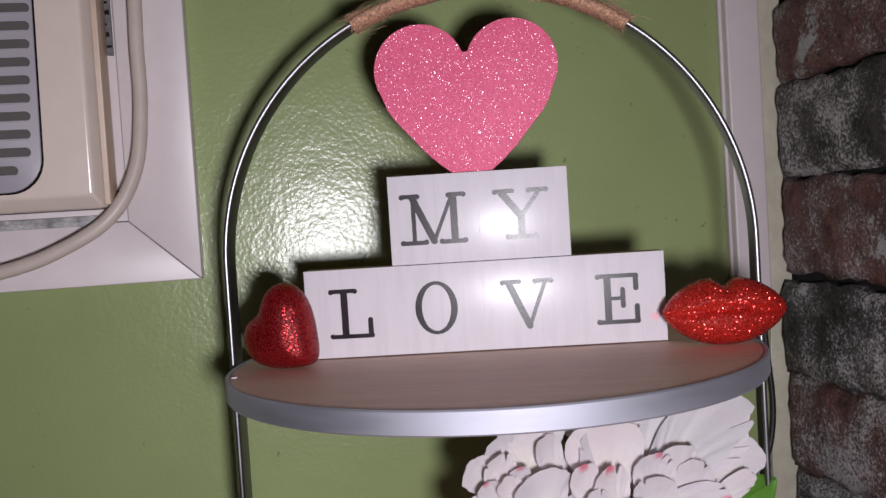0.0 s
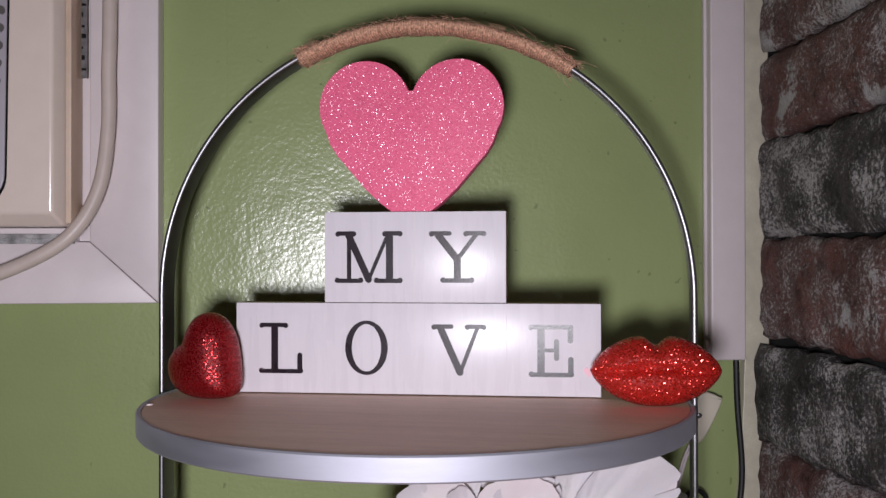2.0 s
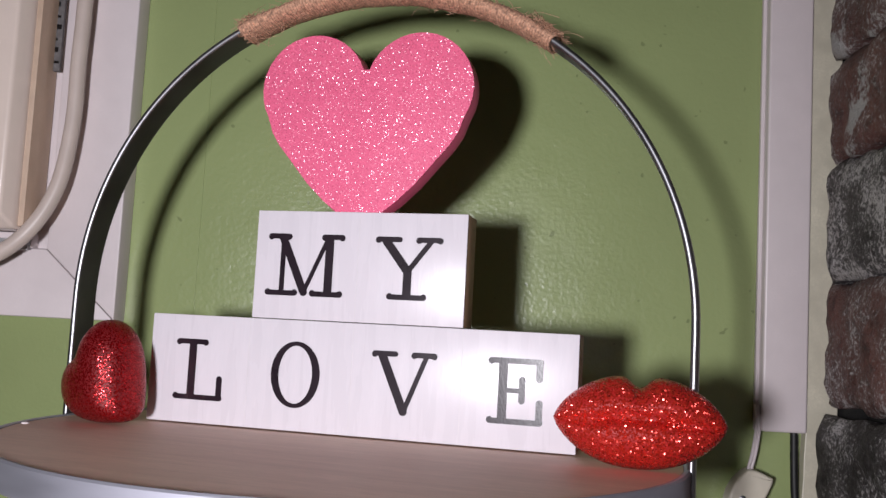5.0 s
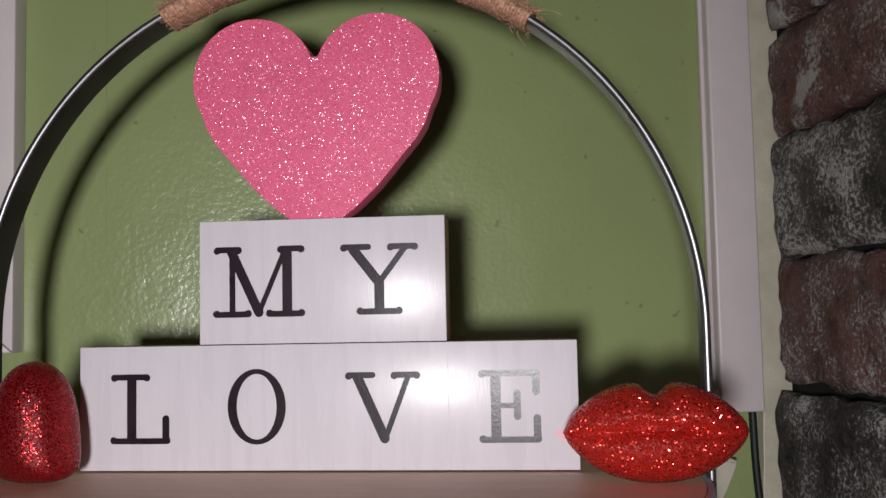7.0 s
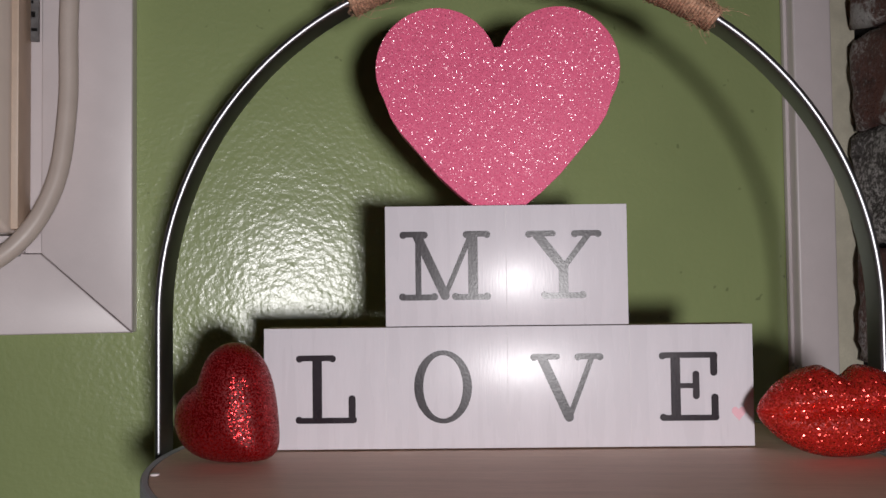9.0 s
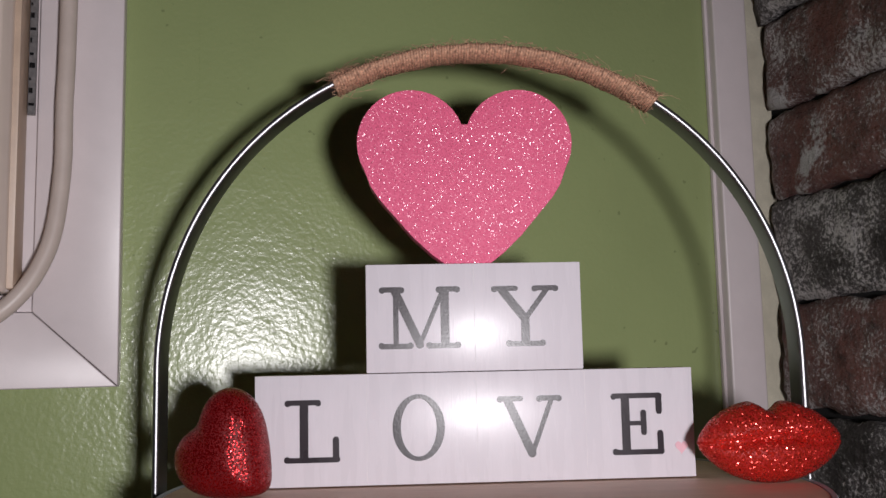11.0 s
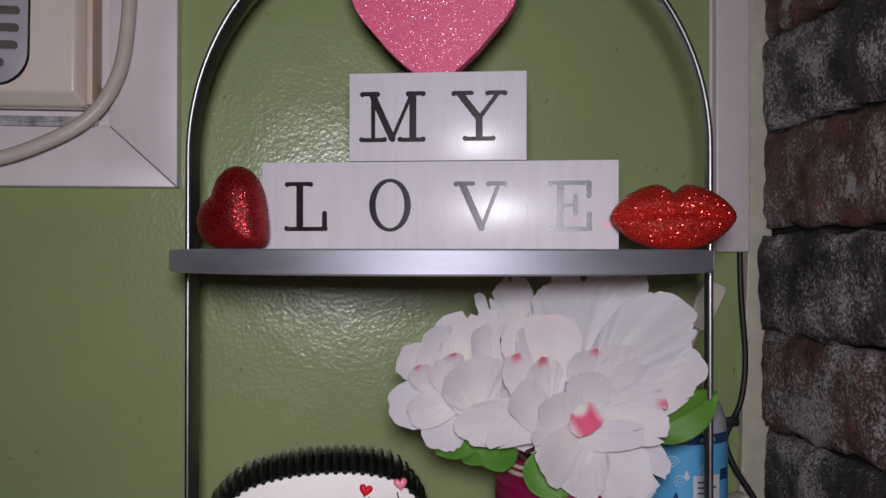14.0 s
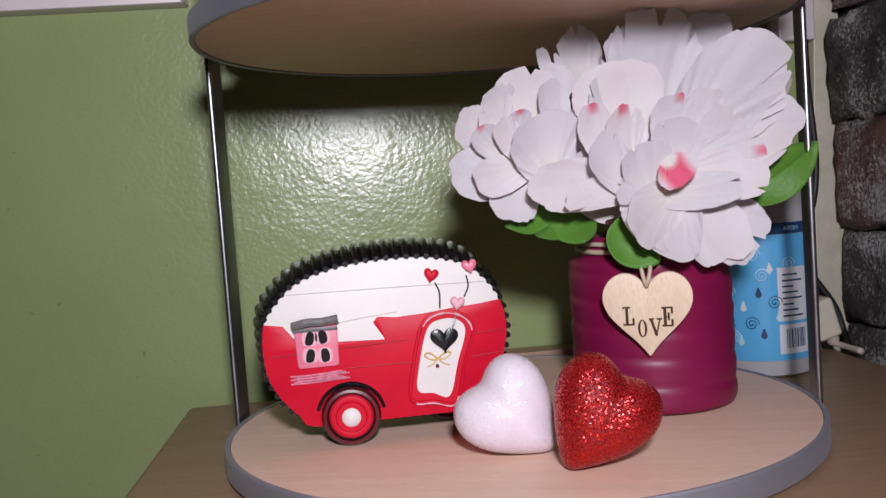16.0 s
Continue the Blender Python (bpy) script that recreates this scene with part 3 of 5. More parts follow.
# ---- lettering ----
GLYPHS = {
    "L": [(0.36, 0.03, 0.36, 0.97, 0.115), (0.06, 0.965, 0.62, 0.965, 0.07), (0.05, 0.035, 0.97, 0.035, 0.07), (0.95, 0.04, 0.95, 0.36, 0.085)],
    "V": [(0.15, 0.96, 0.52, 0.05, 0.115), (0.52, 0.05, 0.86, 0.96, 0.065), (0.03, 0.965, 0.36, 0.965, 0.07), (0.66, 0.965, 0.97, 0.965, 0.07)],
    "E": [(0.27, 0.03, 0.27, 0.97, 0.115), (0.05, 0.965, 0.94, 0.965, 0.07), (0.05, 0.035, 0.95, 0.035, 0.07), (0.93, 0.96, 0.93, 0.70, 0.085), (0.94, 0.04, 0.94, 0.34, 0.085), (0.27, 0.51, 0.62, 0.51, 0.06), (0.62, 0.36, 0.62, 0.68, 0.08)],
    "M": [(0.20, 0.03, 0.20, 0.97, 0.07), (0.82, 0.03, 0.82, 0.97, 0.115), (0.19, 0.95, 0.50, 0.06, 0.11), (0.50, 0.06, 0.80, 0.95, 0.06), (0.03, 0.965, 0.27, 0.965, 0.07), (0.75, 0.965, 0.98, 0.965, 0.07), (0.02, 0.035, 0.38, 0.035, 0.07), (0.62, 0.035, 0.98, 0.035, 0.07)],
    "Y": [(0.15, 0.96, 0.50, 0.45, 0.115), (0.86, 0.96, 0.50, 0.45, 0.07), (0.50, 0.47, 0.50, 0.04, 0.115), (0.03, 0.965, 0.36, 0.965, 0.07), (0.66, 0.965, 0.98, 0.965, 0.07), (0.24, 0.035, 0.76, 0.035, 0.07)],
}


def letter(ch, x0, x1, z0, z1, y, weight=1.0):
    """A slab-serif capital painted on the plane y; its strokes are laid a hair above one another."""
    bm = bmesh.new()
    w, h = x1 - x0, z1 - z0
    if ch == "O":
        n = 48
        rings = []
        for rx, rz in ((0.5, 0.5), (0.5 - 0.125 * weight * h / w, 0.5 - 0.066 * weight)):
            rings.append([bm.verts.new((x0 + w * (0.5 + rx * math.cos(2 * math.pi * i / n)), y, z0 + h * (0.5 + rz * math.sin(2 * math.pi * i / n)))) for i in range(n)])
        for i in range(n):
            j = (i + 1) % n
            bm.faces.new((rings[0][i], rings[0][j], rings[1][j], rings[1][i]))
    else:
        for i, (ax, az, bx, bz, s) in enumerate(GLYPHS[ch]):
            s *= 1.22 * weight
            az, bz = max(s / 2, min(1 - s / 2, az)), max(s / 2, min(1 - s / 2, bz))
            a, b = Vector((x0 + ax * w, z0 + az * h)), Vector((x0 + bx * w, z0 + bz * h))
            d = (b - a).normalized()
            r = s * h / 2
            ang = math.atan2(d.y, d.x)
            pts = [a + r * Vector((math.cos(ang + math.pi / 2 + k * math.pi / 6), math.sin(ang + math.pi / 2 + k * math.pi / 6))) for k in range(7)]
            pts += [b + r * Vector((math.cos(ang - math.pi / 2 + k * math.pi / 6), math.sin(ang - math.pi / 2 + k * math.pi / 6))) for k in range(7)]
            bm.faces.new([bm.verts.new((p.x, y - 0.00003 * i, p.y)) for p in pts])
            if s < 0.11 * weight and ax != bx and az == bz:
                # the slab serifs swell at their ends
                for c in (a, b):
                    if abs(c.x - (x0 + 0.36 * w)) > 0.02 * w:
                        bm.faces.new([bm.verts.new((c.x + 1.22 * r * math.cos(k * math.pi / 8), y - 0.00003 * i - 0.00001, min(max(c.y, z0 + 1.22 * r), z1 - 1.22 * r) + 1.22 * r * math.sin(k * math.pi / 8))) for k in range(16)])
    for f in bm.faces:
        f.normal_update()
        if f.normal.y > 0:
            f.normal_flip()
    return bm


def word_block(word, label, u0, u1, z0, z1, spans, seams):
    t = thing("word_block", label, "word sign", STAND @ pose((u0 + u1) / 2, 0, z0), "letter blocks")
    w, h = (u1 - u0) / 2, z1 - z0
    part("wood_core", box(-w, w, 0.0012, 0.0175, 0.0001, h - 0.0001, 0.0005), RAW, t, "raw wooden core")
    face = part("painted_face", box(-w, w, 0, 0.00118, 0, h, 0.0004), BOARD, t, "whitewashed front")
    for ch, (a, b, lo, hi) in zip(word, spans):
        part("letter", letter(ch, a - (u0 + u1) / 2, b - (u0 + u1) / 2, lo - z0, hi - z0, -0.0002), INK, face, "black slab-serif letter " + ch, smooth=False)
    for s in seams:
        part("seam", box(s - (u0 + u1) / 2 - 0.00012, s - (u0 + u1) / 2 + 0.00012, -0.00006, 0.0001, 0.0004, h - 0.0004), PALE_SEAM, face)
    return t, face


PALE_SEAM = plain("pale_seam", (0.62, 0.58, 0.60), 0.5)
zl, zm = 1.0213, 1.0728
love, love_face = word_block("LOVE", "white wooden block with black letters spelling LOVE", -0.1035, 0.1035, SHELF_Z + 0.0007, zl, [(-0.0898, -0.0648, 0.981, 1.0098), (-0.0397, -0.0152, 0.9806, 1.0114), (0.0102, 0.0399, 0.9808, 1.0095), (0.0641, 0.0885, 0.9808, 1.0096)], (-0.0517, 0.0, 0.0517))
my, my_face = word_block("MY", "white wooden block lettered MY in black on a longer block", -0.0515, 0.0515, zl + 0.0003, zm, [(-0.0449, -0.0074, 1.0326, 1.0619), (0.0088, 0.0397, 1.0328, 1.0617)], (0.0,))


def heart_line(w, h, n=64, plump=0.0):
    """A plump heart's outline, point down, w wide and h high, about its middle."""
    pts = []
    for i in range(n):
        a = 2 * math.pi * i / n
        x = 16 * math.sin(a) ** 3
        z = 13 * math.cos(a) - 5 * math.cos(2 * a) - 2 * math.cos(3 * a) - math.cos(4 * a)
        x, z = x / 32, (z + 2.5) / 29
        x, z = x * (1 - plump) + plump * 0.5 * math.sin(a), z * (1 - plump) + plump * 0.5 * math.cos(a)
        pts.append((x * w, z * h))
    return pts


part("printed_heart", slab([(0.097 + x, 0.0135 + z) for x, z in heart_line(0.006, 0.006, 24)], -0.00025, -0.00005), PALE_PINK, love_face, "small pale pink heart", smooth=False)


def pink_heart():
    t = thing("glitter_heart", "flat pink glitter heart standing on the MY block", "heart decoration", STAND @ pose(-0.0024, 0.0026, zm))
    z0 = 1.0728
    c, r, out = (0.0263, 1.1325 - z0), 0.0265, []
    for k in range(21):
        a = radians(160 - 190 * k / 20)
        out.append((c[0] + r * math.cos(a), c[1] + r * math.sin(a)))
    out += [(0.0464, 0.0385), (0.0424, 0.0322), (0.0362, 0.0250), (0.0265, 0.0135), (0.0175, 0.0050), (0.0113, 0.0003)]
    full = out + [(-x, z) for x, z in out[::-1]]
    part("glitter_face", slab(full, 0, 0.0015, 0.0003), PINK_GLITTER, t, "sparse silver sparkles on pink")
    part("core", slab([(x * 0.998, z * 0.999 + 0.0001) for x, z in full], 0.00155, 0.0125, 0.0004), PINK_EDGE, t)


pink_heart()


def puffy_heart(w, h, d, n=56, rings=12, plump=0.5):
    """A heart blown up like a cushion, about its middle; front towards -y."""
    bm = bmesh.new()
    line = [Vector(p) for p in heart_line(w, h, n, plump * 0.6)]
    for _ in range(14 if plump > 0.2 else 0):
        line = [(line[i - 1] + 2 * line[i] + line[(i + 1) % n]) / 4 for i in range(n)]
    kx, kz = w / (max(p.x for p in line) - min(p.x for p in line)), h / (max(p.y for p in line) - min(p.y for p in line))
    line = [(p.x * kx, p.y * kz) for p in line]
    cz = -0.02 * h
    loops = []
    for side in (-1, 1):
        row = []
        for k in range(rings + 1):
            f = math.sin(math.pi / 2 * k / rings)
            y = side * d / 2 * math.cos(math.pi / 2 * k / rings) ** 0.85
            if k == 0:
                row.append([bm.verts.new((0, y, cz))])
            elif k == rings and side == 1:
                row.append(loops[0][-1])
            else:
                g = f ** 0.9
                row.append([bm.verts.new((x * g, y, cz + (z - cz) * g)) for x, z in line])
        loops.append(row)
    for row in loops:
        for a, b in zip(row, row[1:]):
            for i in range(n):
                j = (i + 1) % n
                if len(a) == 1:
                    bm.faces.new((a[0], b[i], b[j]))
                else:
                    bm.faces.new((a[i], b[i], b[j], a[j]))
    for _ in range(3 if w > 0.02 else 1):
        bmesh.ops.smooth_vert(bm, verts=bm.verts[:], factor=0.5, use_axis_x=True, use_axis_y=True, use_axis_z=True)
    bmesh.ops.recalc_face_normals(bm, faces=bm.faces[:])
    return bm


def rest(bm, turn, z):
    """Turns a mesh and sets its lowest point on the height z of its own frame."""
    bm.transform(turn)
    low = min(v.co.z for v in bm.verts)
    bm.transform(Matrix.Translation((0, 0, z - low)))
    return bm


def heart_thing(label, material, at, w, h, d, turn):
    t = thing("puffy_heart", label, "heart decoration", at, "puffy hearts")
    part("heart_body", rest(puffy_heart(w, h, d), turn, 0.0), material, t, smooth="all")
    return t


heart_thing("puffy red glitter heart leaning against the LOVE block", RED_FOIL, STAND @ pose(-0.1112, -0.0225, SHELF_Z + 0.0003), 0.0510, 0.0480, 0.033, Matrix.Diagonal((0.90, 1, 1, 1)) @ pose(0, 0, 0, 0, -50, -18))


def lips():
    t = thing("glitter_lips", "puffy red glitter lips standing on the shelf", "lips decoration", STAND @ pose(0.1305, -0.022, SHELF_Z + 0.0003))
    n, m = 44, 20
    pieces = []
    for name, j0, j1 in (("upper_lip", m // 2, m), ("lower_lip", 0, m // 2)):
        bm = lip_half(n, m, j0, j1)
        bm.transform(pose(0, 0, 0, -8, 0, 4))
        pieces.append((name, bm))
    low = min(v.co.z for _, bm in pieces for v in bm.verts)
    for name, bm in pieces:
        bm.transform(Matrix.Translation((0, 0, -low)))
        part(name, bm, RED_GLITTER, t, smooth="all")


def lip_half(n, m, j0, j1):
    """One lip of a pout: the rows j0 to j1 of a cushion with a crease along its middle."""
    bm = bmesh.new()
    rows = []
    for side in (-1, 1):
        grid = []
        for i in range(n + 1):
            s = -1 + 2 * i / n
            q = abs(s)
            top = 0.0185 * (1 - q**2.4) ** 0.75 * (1 - 0.27 * math.exp(-((s / 0.13) ** 2)))
            bot = -0.0185 * (1 - q**2.2) ** 0.72
            line = []
            for j in range(j0, j1 + 1):
                f = -1 + 2 * j / m
                z = (f * top if f > 0 else -f * bot)
                full = max(0.0, (1 - q**2.2)) ** 0.55
                y = 0.0145 * full * max(0.0, 1 - abs(f) ** 2.2) ** 0.6
                if side < 0:
                    crease = math.exp(-(((f + 0.05 - 0.10 * math.cos(3 * s)) / 0.16) ** 2))
                    y *= 1 - 0.28 * crease
                else:
                    y *= 0.6
                line.append(bm.verts.new((s * 0.0342, side * y, z)))
            grid.append(line)
        rows.append(grid)
    for grid in rows:
        for i in range(n):
            for j in range(j1 - j0):
                bm.faces.new((grid[i][j], grid[i + 1][j], grid[i + 1][j + 1], grid[i][j + 1]))
    bmesh.ops.remove_doubles(bm, verts=bm.verts[:], dist=0.00005)
    bmesh.ops.dissolve_degenerate(bm, edges=bm.edges[:], dist=0.00002)
    bmesh.ops.recalc_face_normals(bm, faces=bm.faces[:])
    return bm


lips()

# ---- lower shelf: camper, jar of flowers, hearts ----
heart_thing("puffy white iridescent glitter heart lying on its side", WHITE_GLITTER, pose(-0.0148, -0.084, LOW_Z + 0.0003), 0.0445, 0.045, 0.032, pose(0, 0, 0, 0, -44, 0))
heart_thing("puffy red glitter heart tilted beside a white one", RED_SPANGLE, pose(0.0158, -0.113, LOW_Z + 0.0003), 0.0450, 0.047, 0.034, pose(0, 0, 0, 0, 36, -8))


def closed(points, n=8):
    """A smooth closed line of (x, z) points."""
    p, m, out = [Vector(q) for q in points], len(points), []
    for i in range(m):
        a, b, c, d = p[i - 1], p[i], p[(i + 1) % m], p[(i + 2) % m]
        for k in range(n):
            t = k / n
            out.append(tuple(0.5 * (2 * b + (c - a) * t + (2 * a - 5 * b + 4 * c - d) * t**2 + (3 * b - a - 3 * c + d) * t**3)))
    return out


def ring(outer, inner, y0, y1):
    """A flat frame between two lines with the same number of points."""
    bm = bmesh.new()
    n = len(outer)
    of, inf = [bm.verts.new((x, y0, z)) for x, z in outer], [bm.verts.new((x, y0, z)) for x, z in inner]
    ob, ib = [bm.verts.new((x, y1, z)) for x, z in outer], [bm.verts.new((x, y1, z)) for x, z in inner]
    for i in range(n):
        j = (i + 1) % n
        for q in ((of[i], of[j], inf[j], inf[i]), (ob[i], ib[i], ib[j], ob[j]), (of[i], ob[i], ob[j], of[j]), (inf[i], inf[j], ib[j], ib[i])):
            bm.faces.new(q)
    bmesh.ops.recalc_face_normals(bm, faces=bm.faces[:])
    return bm


def camper():
    t = thing("camper_figurine", "red and white painted camper trailer figurine with a black ribbed roof", "figurine", pose(-0.065, -0.042, LOW_Z))
    shape = [(-0.0574, 0.0506), (-0.0553, 0.061), (-0.0489, 0.0697), (-0.0405, 0.0769), (-0.0298, 0.0813), (-0.0138, 0.0845), (0.0047, 0.0857), (0.0232, 0.0848), (0.039, 0.0808), (0.0492, 0.0722), (0.0553, 0.0623), (0.0577, 0.0499), (0.0558, 0.0379), (0.0520, 0.0240), (0.0440, 0.0118), (0.0287, 0.0105), (-0.0009, 0.0100), (-0.0355, 0.0096), (-0.0429, 0.0152), (-0.0512, 0.0248), (-0.0563, 0.0359)]
    line = closed(shape, 10)
    n = len(line)
    mid = Vector((0, 0.048))
    # ribbed shell: cords of resin running over roof and ends
    bm = bmesh.new()
    fine, total, ribs = [], 0.0, []
    pts = [Vector(p) for p in line]
    for i in range(n):
        a, b = pts[i], pts[(i + 1) % n]
        for k in range(4):
            fine.append((a.lerp(b, k / 4), total + (b - a).length * k / 4))
        total += (b - a).length
    count = round(total / 0.0047)
    levels = [(0.0002, 0.0, 0.5), (0.0020, 0.0012, 0.9), (0.007, 0.0030, 1.0), (0.014, 0.0046, 1.0), (0.024, 0.0058, 1.0), (0.034, 0.0054, 1.0), (0.039, 0.002, 0.6)]
    grid = []
    for y, grow, amp in levels:
        row = []
        for i, (p, s) in enumerate(fine):
            q = fine[(i + 1) % len(fine)][0] - fine[i - 1][0]
            out = Vector((-q.y, q.x)).normalized()
            if out.dot(p - mid) < 0:
                out = -out
            flat = max(0.22, min(1.0, 0.35 + 0.75 * out.y - 0.25 * out.x))
            wave = abs(math.sin(math.pi * s / total * count))
            r = p + out * (grow * flat + amp * flat * 0.0027 * wave)
            row.append(bm.verts.new((r.x, y, r.y)))
        grid.append(row)
    m = len(fine)
    for a, b in zip(grid, grid[1:]):
        for i in range(m):
            bm.faces.new((a[i], a[(i + 1) % m], b[(i + 1) % m], b[i]))
    bm.faces.new(grid[-1])
    bmesh.ops.recalc_face_normals(bm, faces=bm.faces[:])
    part("ribbed_shell", bm, BLACK_PAINT, t, "black ribbed resin roof and ends")
    face = part("side_panel", slab(line, 0, 0.003, 0.0006), WHITE_PAINT, t, "white painted upper half")
    beads = bmesh.new()
    for k in range(count):
        p = min(fine, key=lambda f: abs(f[1] - total * (k + 0.5) / count))[0]
        if p.y < 0.016:
            continue
        c = p - (mid - p).normalized() * 0.0005
        tube([(c.x, -0.0003, c.y), (c.x, 0.0024, c.y)], 0.0014, 8, beads)
    part("scalloped_edge", beads, BLACK_PAINT, t, "black scalloped edge of the shell", smooth=False)
    low = [p for p in line if p[1] < 0.0595 and p[0] < 0][::-1]
    red_top = [(-0.0473, 0.0577), (-0.0431, 0.052), (-0.0324, 0.0479), (-0.0219, 0.0485), (-0.0003, 0.0477), (-0.0026, 0.0517), (-0.0055, 0.0562), (-0.0032, 0.0587), (0.0052, 0.0577), (0.0186, 0.0584), (0.0321, 0.0599), (0.0457, 0.061)]
    i0 = min(range(n), key=lambda i: (Vector(line[i]) - Vector((0.0553, 0.0623))).length)
    i1 = min(range(n), key=lambda i: (Vector(line[i]) - Vector((-0.0556, 0.0592))).length)
    edge, i = [], i0
    while i != i1:
        edge.append(line[i])
        i = (i + 1) % n
    edge.append(line[i1])
    red = [edge[-1], *red_top, *edge[:-1]]
    part("red_paint", slab([(x * 0.996, 0.0003 + z) for x, z in red], -0.0007, 0.0005, 0.0004), RED_PAINT, face, "glossy red lower half")
    for (ax, az, bx, bz), y in (((-0.0445, 0.0725, 0.0480, 0.0716), -0.0001), ((-0.022, 0.0577, 0.006, 0.0606), -0.0001), ((-0.054, 0.0440, 0.0098, 0.0470), -0.0008), ((-0.0205, 0.0360, 0.0120, 0.0362), -0.0008), ((0.040, 0.0362, 0.0555, 0.0375), -0.0008), ((0.0385, 0.047, 0.0565, 0.048), -0.0008)):
        part("plank_line", tube([(ax, y, az), ((ax + bx) / 2, y, (az + bz) / 2 + 0.0002), (bx, y, bz)], 0.00028, 5), GREY_LINE if y > -0.0005 else MAROON_LINE, face)
    # window with a dark awning and four panes
    w = part("window", slab([(-0.0422, 0.0575), (-0.0222, 0.0570), (-0.0225, 0.0388), (-0.0235, 0.0380), (-0.0406, 0.0378), (-0.0416, 0.0388)], -0.0022, 0.0, 0.0006), PINK_PAINT, t, "pink window frame")
    part("awning", tube(spline([(-0.0428, -0.0024, 0.0578), (-0.036, -0.0034, 0.0592), (-0.029, -0.0028, 0.0590), (-0.0216, -0.0032, 0.0600)], 5), 0.0021, 8), GREY_PAINT, w, "grey and black brushed awning")
    part("awning_edge", box(-0.0426, -0.0220, -0.0029, -0.0020, 0.0548, 0.0566, 0.0003), GREY_PAINT, w)
    for x, z, a in ((-0.0352, 0.0518, 8), (-0.0292, 0.0522, -14), (-0.0354, 0.0438, 4), (-0.0286, 0.0436, -10)):
        part("pane", slab(closed([(-0.0019, -0.0026), (0.0012, -0.0028), (0.0021, 0.0002), (0.0013, 0.0028), (-0.0012, 0.0025)], 4), -0.0004, 0.0004), BLACK_PAINT, w, "black painted pane", at=pose(x, -0.0026, z, 0, a, 0))
        part("pane_sill", slab(closed([(-0.0028, -0.0030), (0.0028, -0.0030), (0.0028, 0.0030), (-0.0028, 0.0030)], 3), -0.0002, 0.0002), PALE_PINK, w, at=pose(x, -0.0023, z))
    for k in range(7):
        # streaks of one dry brush stroke
        z = 0.0308 + 0.0006 * k
        part("brush_streak", tube(spline([(-0.0455 + 0.0014 * (k % 3), -0.0008, z), (-0.036, -0.0010, z + 0.0004 * (k % 2)), (-0.027, -0.0010, z + 0.0006), (-0.0180 - 0.0017 * ((k * 5) % 4), -0.0008, z + 0.0009)], 4), 0.00042, 5), STREAK, face, "pink brush streak")
    # door
    outer = closed([(0.010, 0.0190), (0.0122, 0.0363), (0.0172, 0.0534), (0.0253, 0.0588), (0.0355, 0.0575), (0.0412, 0.0500), (0.0360, 0.0342), (0.0310, 0.0160), (0.0200, 0.0172)], 8)
    inner = closed([(0.0132, 0.0230), (0.0152, 0.0370), (0.0198, 0.0518), (0.0265, 0.0556), (0.0340, 0.0548), (0.0375, 0.0490), (0.0330, 0.0345), (0.0282, 0.0190), (0.0205, 0.0208)], 8)
    door = part("door", slab(inner, -0.0012, 0.0), WHITE_PAINT, t, "white arched door")
    part("door_frame", ring(outer, inner, -0.0018, 0.0), RED_PAINT, t, "raised red door frame")
    rng = random.Random(3)
    for (ax, az), (bx, bz) in zip(outer[::2], outer[2::2]):
        # brushed pink wear on the rim of the frame
        if az > 0.052 or (az < 0.021 and ax > 0.012):
            part("frame_wear", tube([(ax * 0.97 + 0.0008, -0.0023, az - 0.0008), (bx * 0.97 + 0.0008, -0.0024, bz - 0.0008)], rng.uniform(0.0003, 0.0007), 5), PALE_PINK, t)
    part("frame_ridge", tube([(x, -0.0019, z) for x, z in outer + outer[:1]], 0.0009, 6), RED_PAINT, t, "raised red rim round the door")
    part("door_heart", slab([(0.0273 + x, 0.0452 + z) for x, z in heart_line(0.0134, 0.0116, 40)], -0.0030, -0.0011, 0.0006), BLACK_PAINT, door, "black heart window")
    for s in (-1, 1):
        part("bow_loop", tube(spline([(0.0237, -0.0018, 0.0372), (0.0237 + s * 0.004, -0.0024, 0.0402), (0.0237 + s * 0.0062, -0.002, 0.0390), (0.0237 + s * 0.003, -0.0018, 0.0368), (0.0237, -0.0018, 0.0370)], 6), 0.00035, 5), YELLOW_BOW, door, "straw-coloured thread bow")
        part("bow_tail", tube(spline([(0.0237, -0.0018, 0.0370), (0.0237 + s * 0.002, -0.0018, 0.0350), (0.0237 + s * 0.0052, -0.0016, 0.0335)], 6), 0.00032, 5), YELLOW_BOW, door)
    part("door_knob", lathe([(0, 0.0008), (0.0007, 0.0006), (0.001, 0)], 10), MAROON, door, at=pose(0.0232, -0.0014, 0.0335, 90, 0, 0))
    # heart balloons on strings
    for x, z, w_, mat_, turn in ((0.0231, 0.0762, 0.0072, RED_PAINT, 14), (0.0416, 0.0790, 0.0074, PINK_PAINT, -8), (0.0346, 0.0620, 0.0072, PALE_PINK, 10)):
        bm = puffy_heart(w_, w_ * 0.98, 0.0036, 32, 6, 0.1)
        part("balloon_heart", bm, mat_, t, smooth="all", at=pose(x, -0.0012, z, 0, turn, 0))
    for line_ in ([(0.0248, -0.0005, 0.0728), (0.0266, -0.0007, 0.068), (0.0263, -0.0006, 0.0607)], [(0.0398, -0.0005, 0.0752), (0.0404, -0.0007, 0.070), (0.0382, -0.0006, 0.0651)], [(0.0334, -0.0009, 0.0588), (0.0326, -0.0024, 0.054), (0.0300, -0.0030, 0.0492)]):
        part("balloon_string", tube(spline(line_, 6), 0.00042, 5), BLACK_PAINT, t)
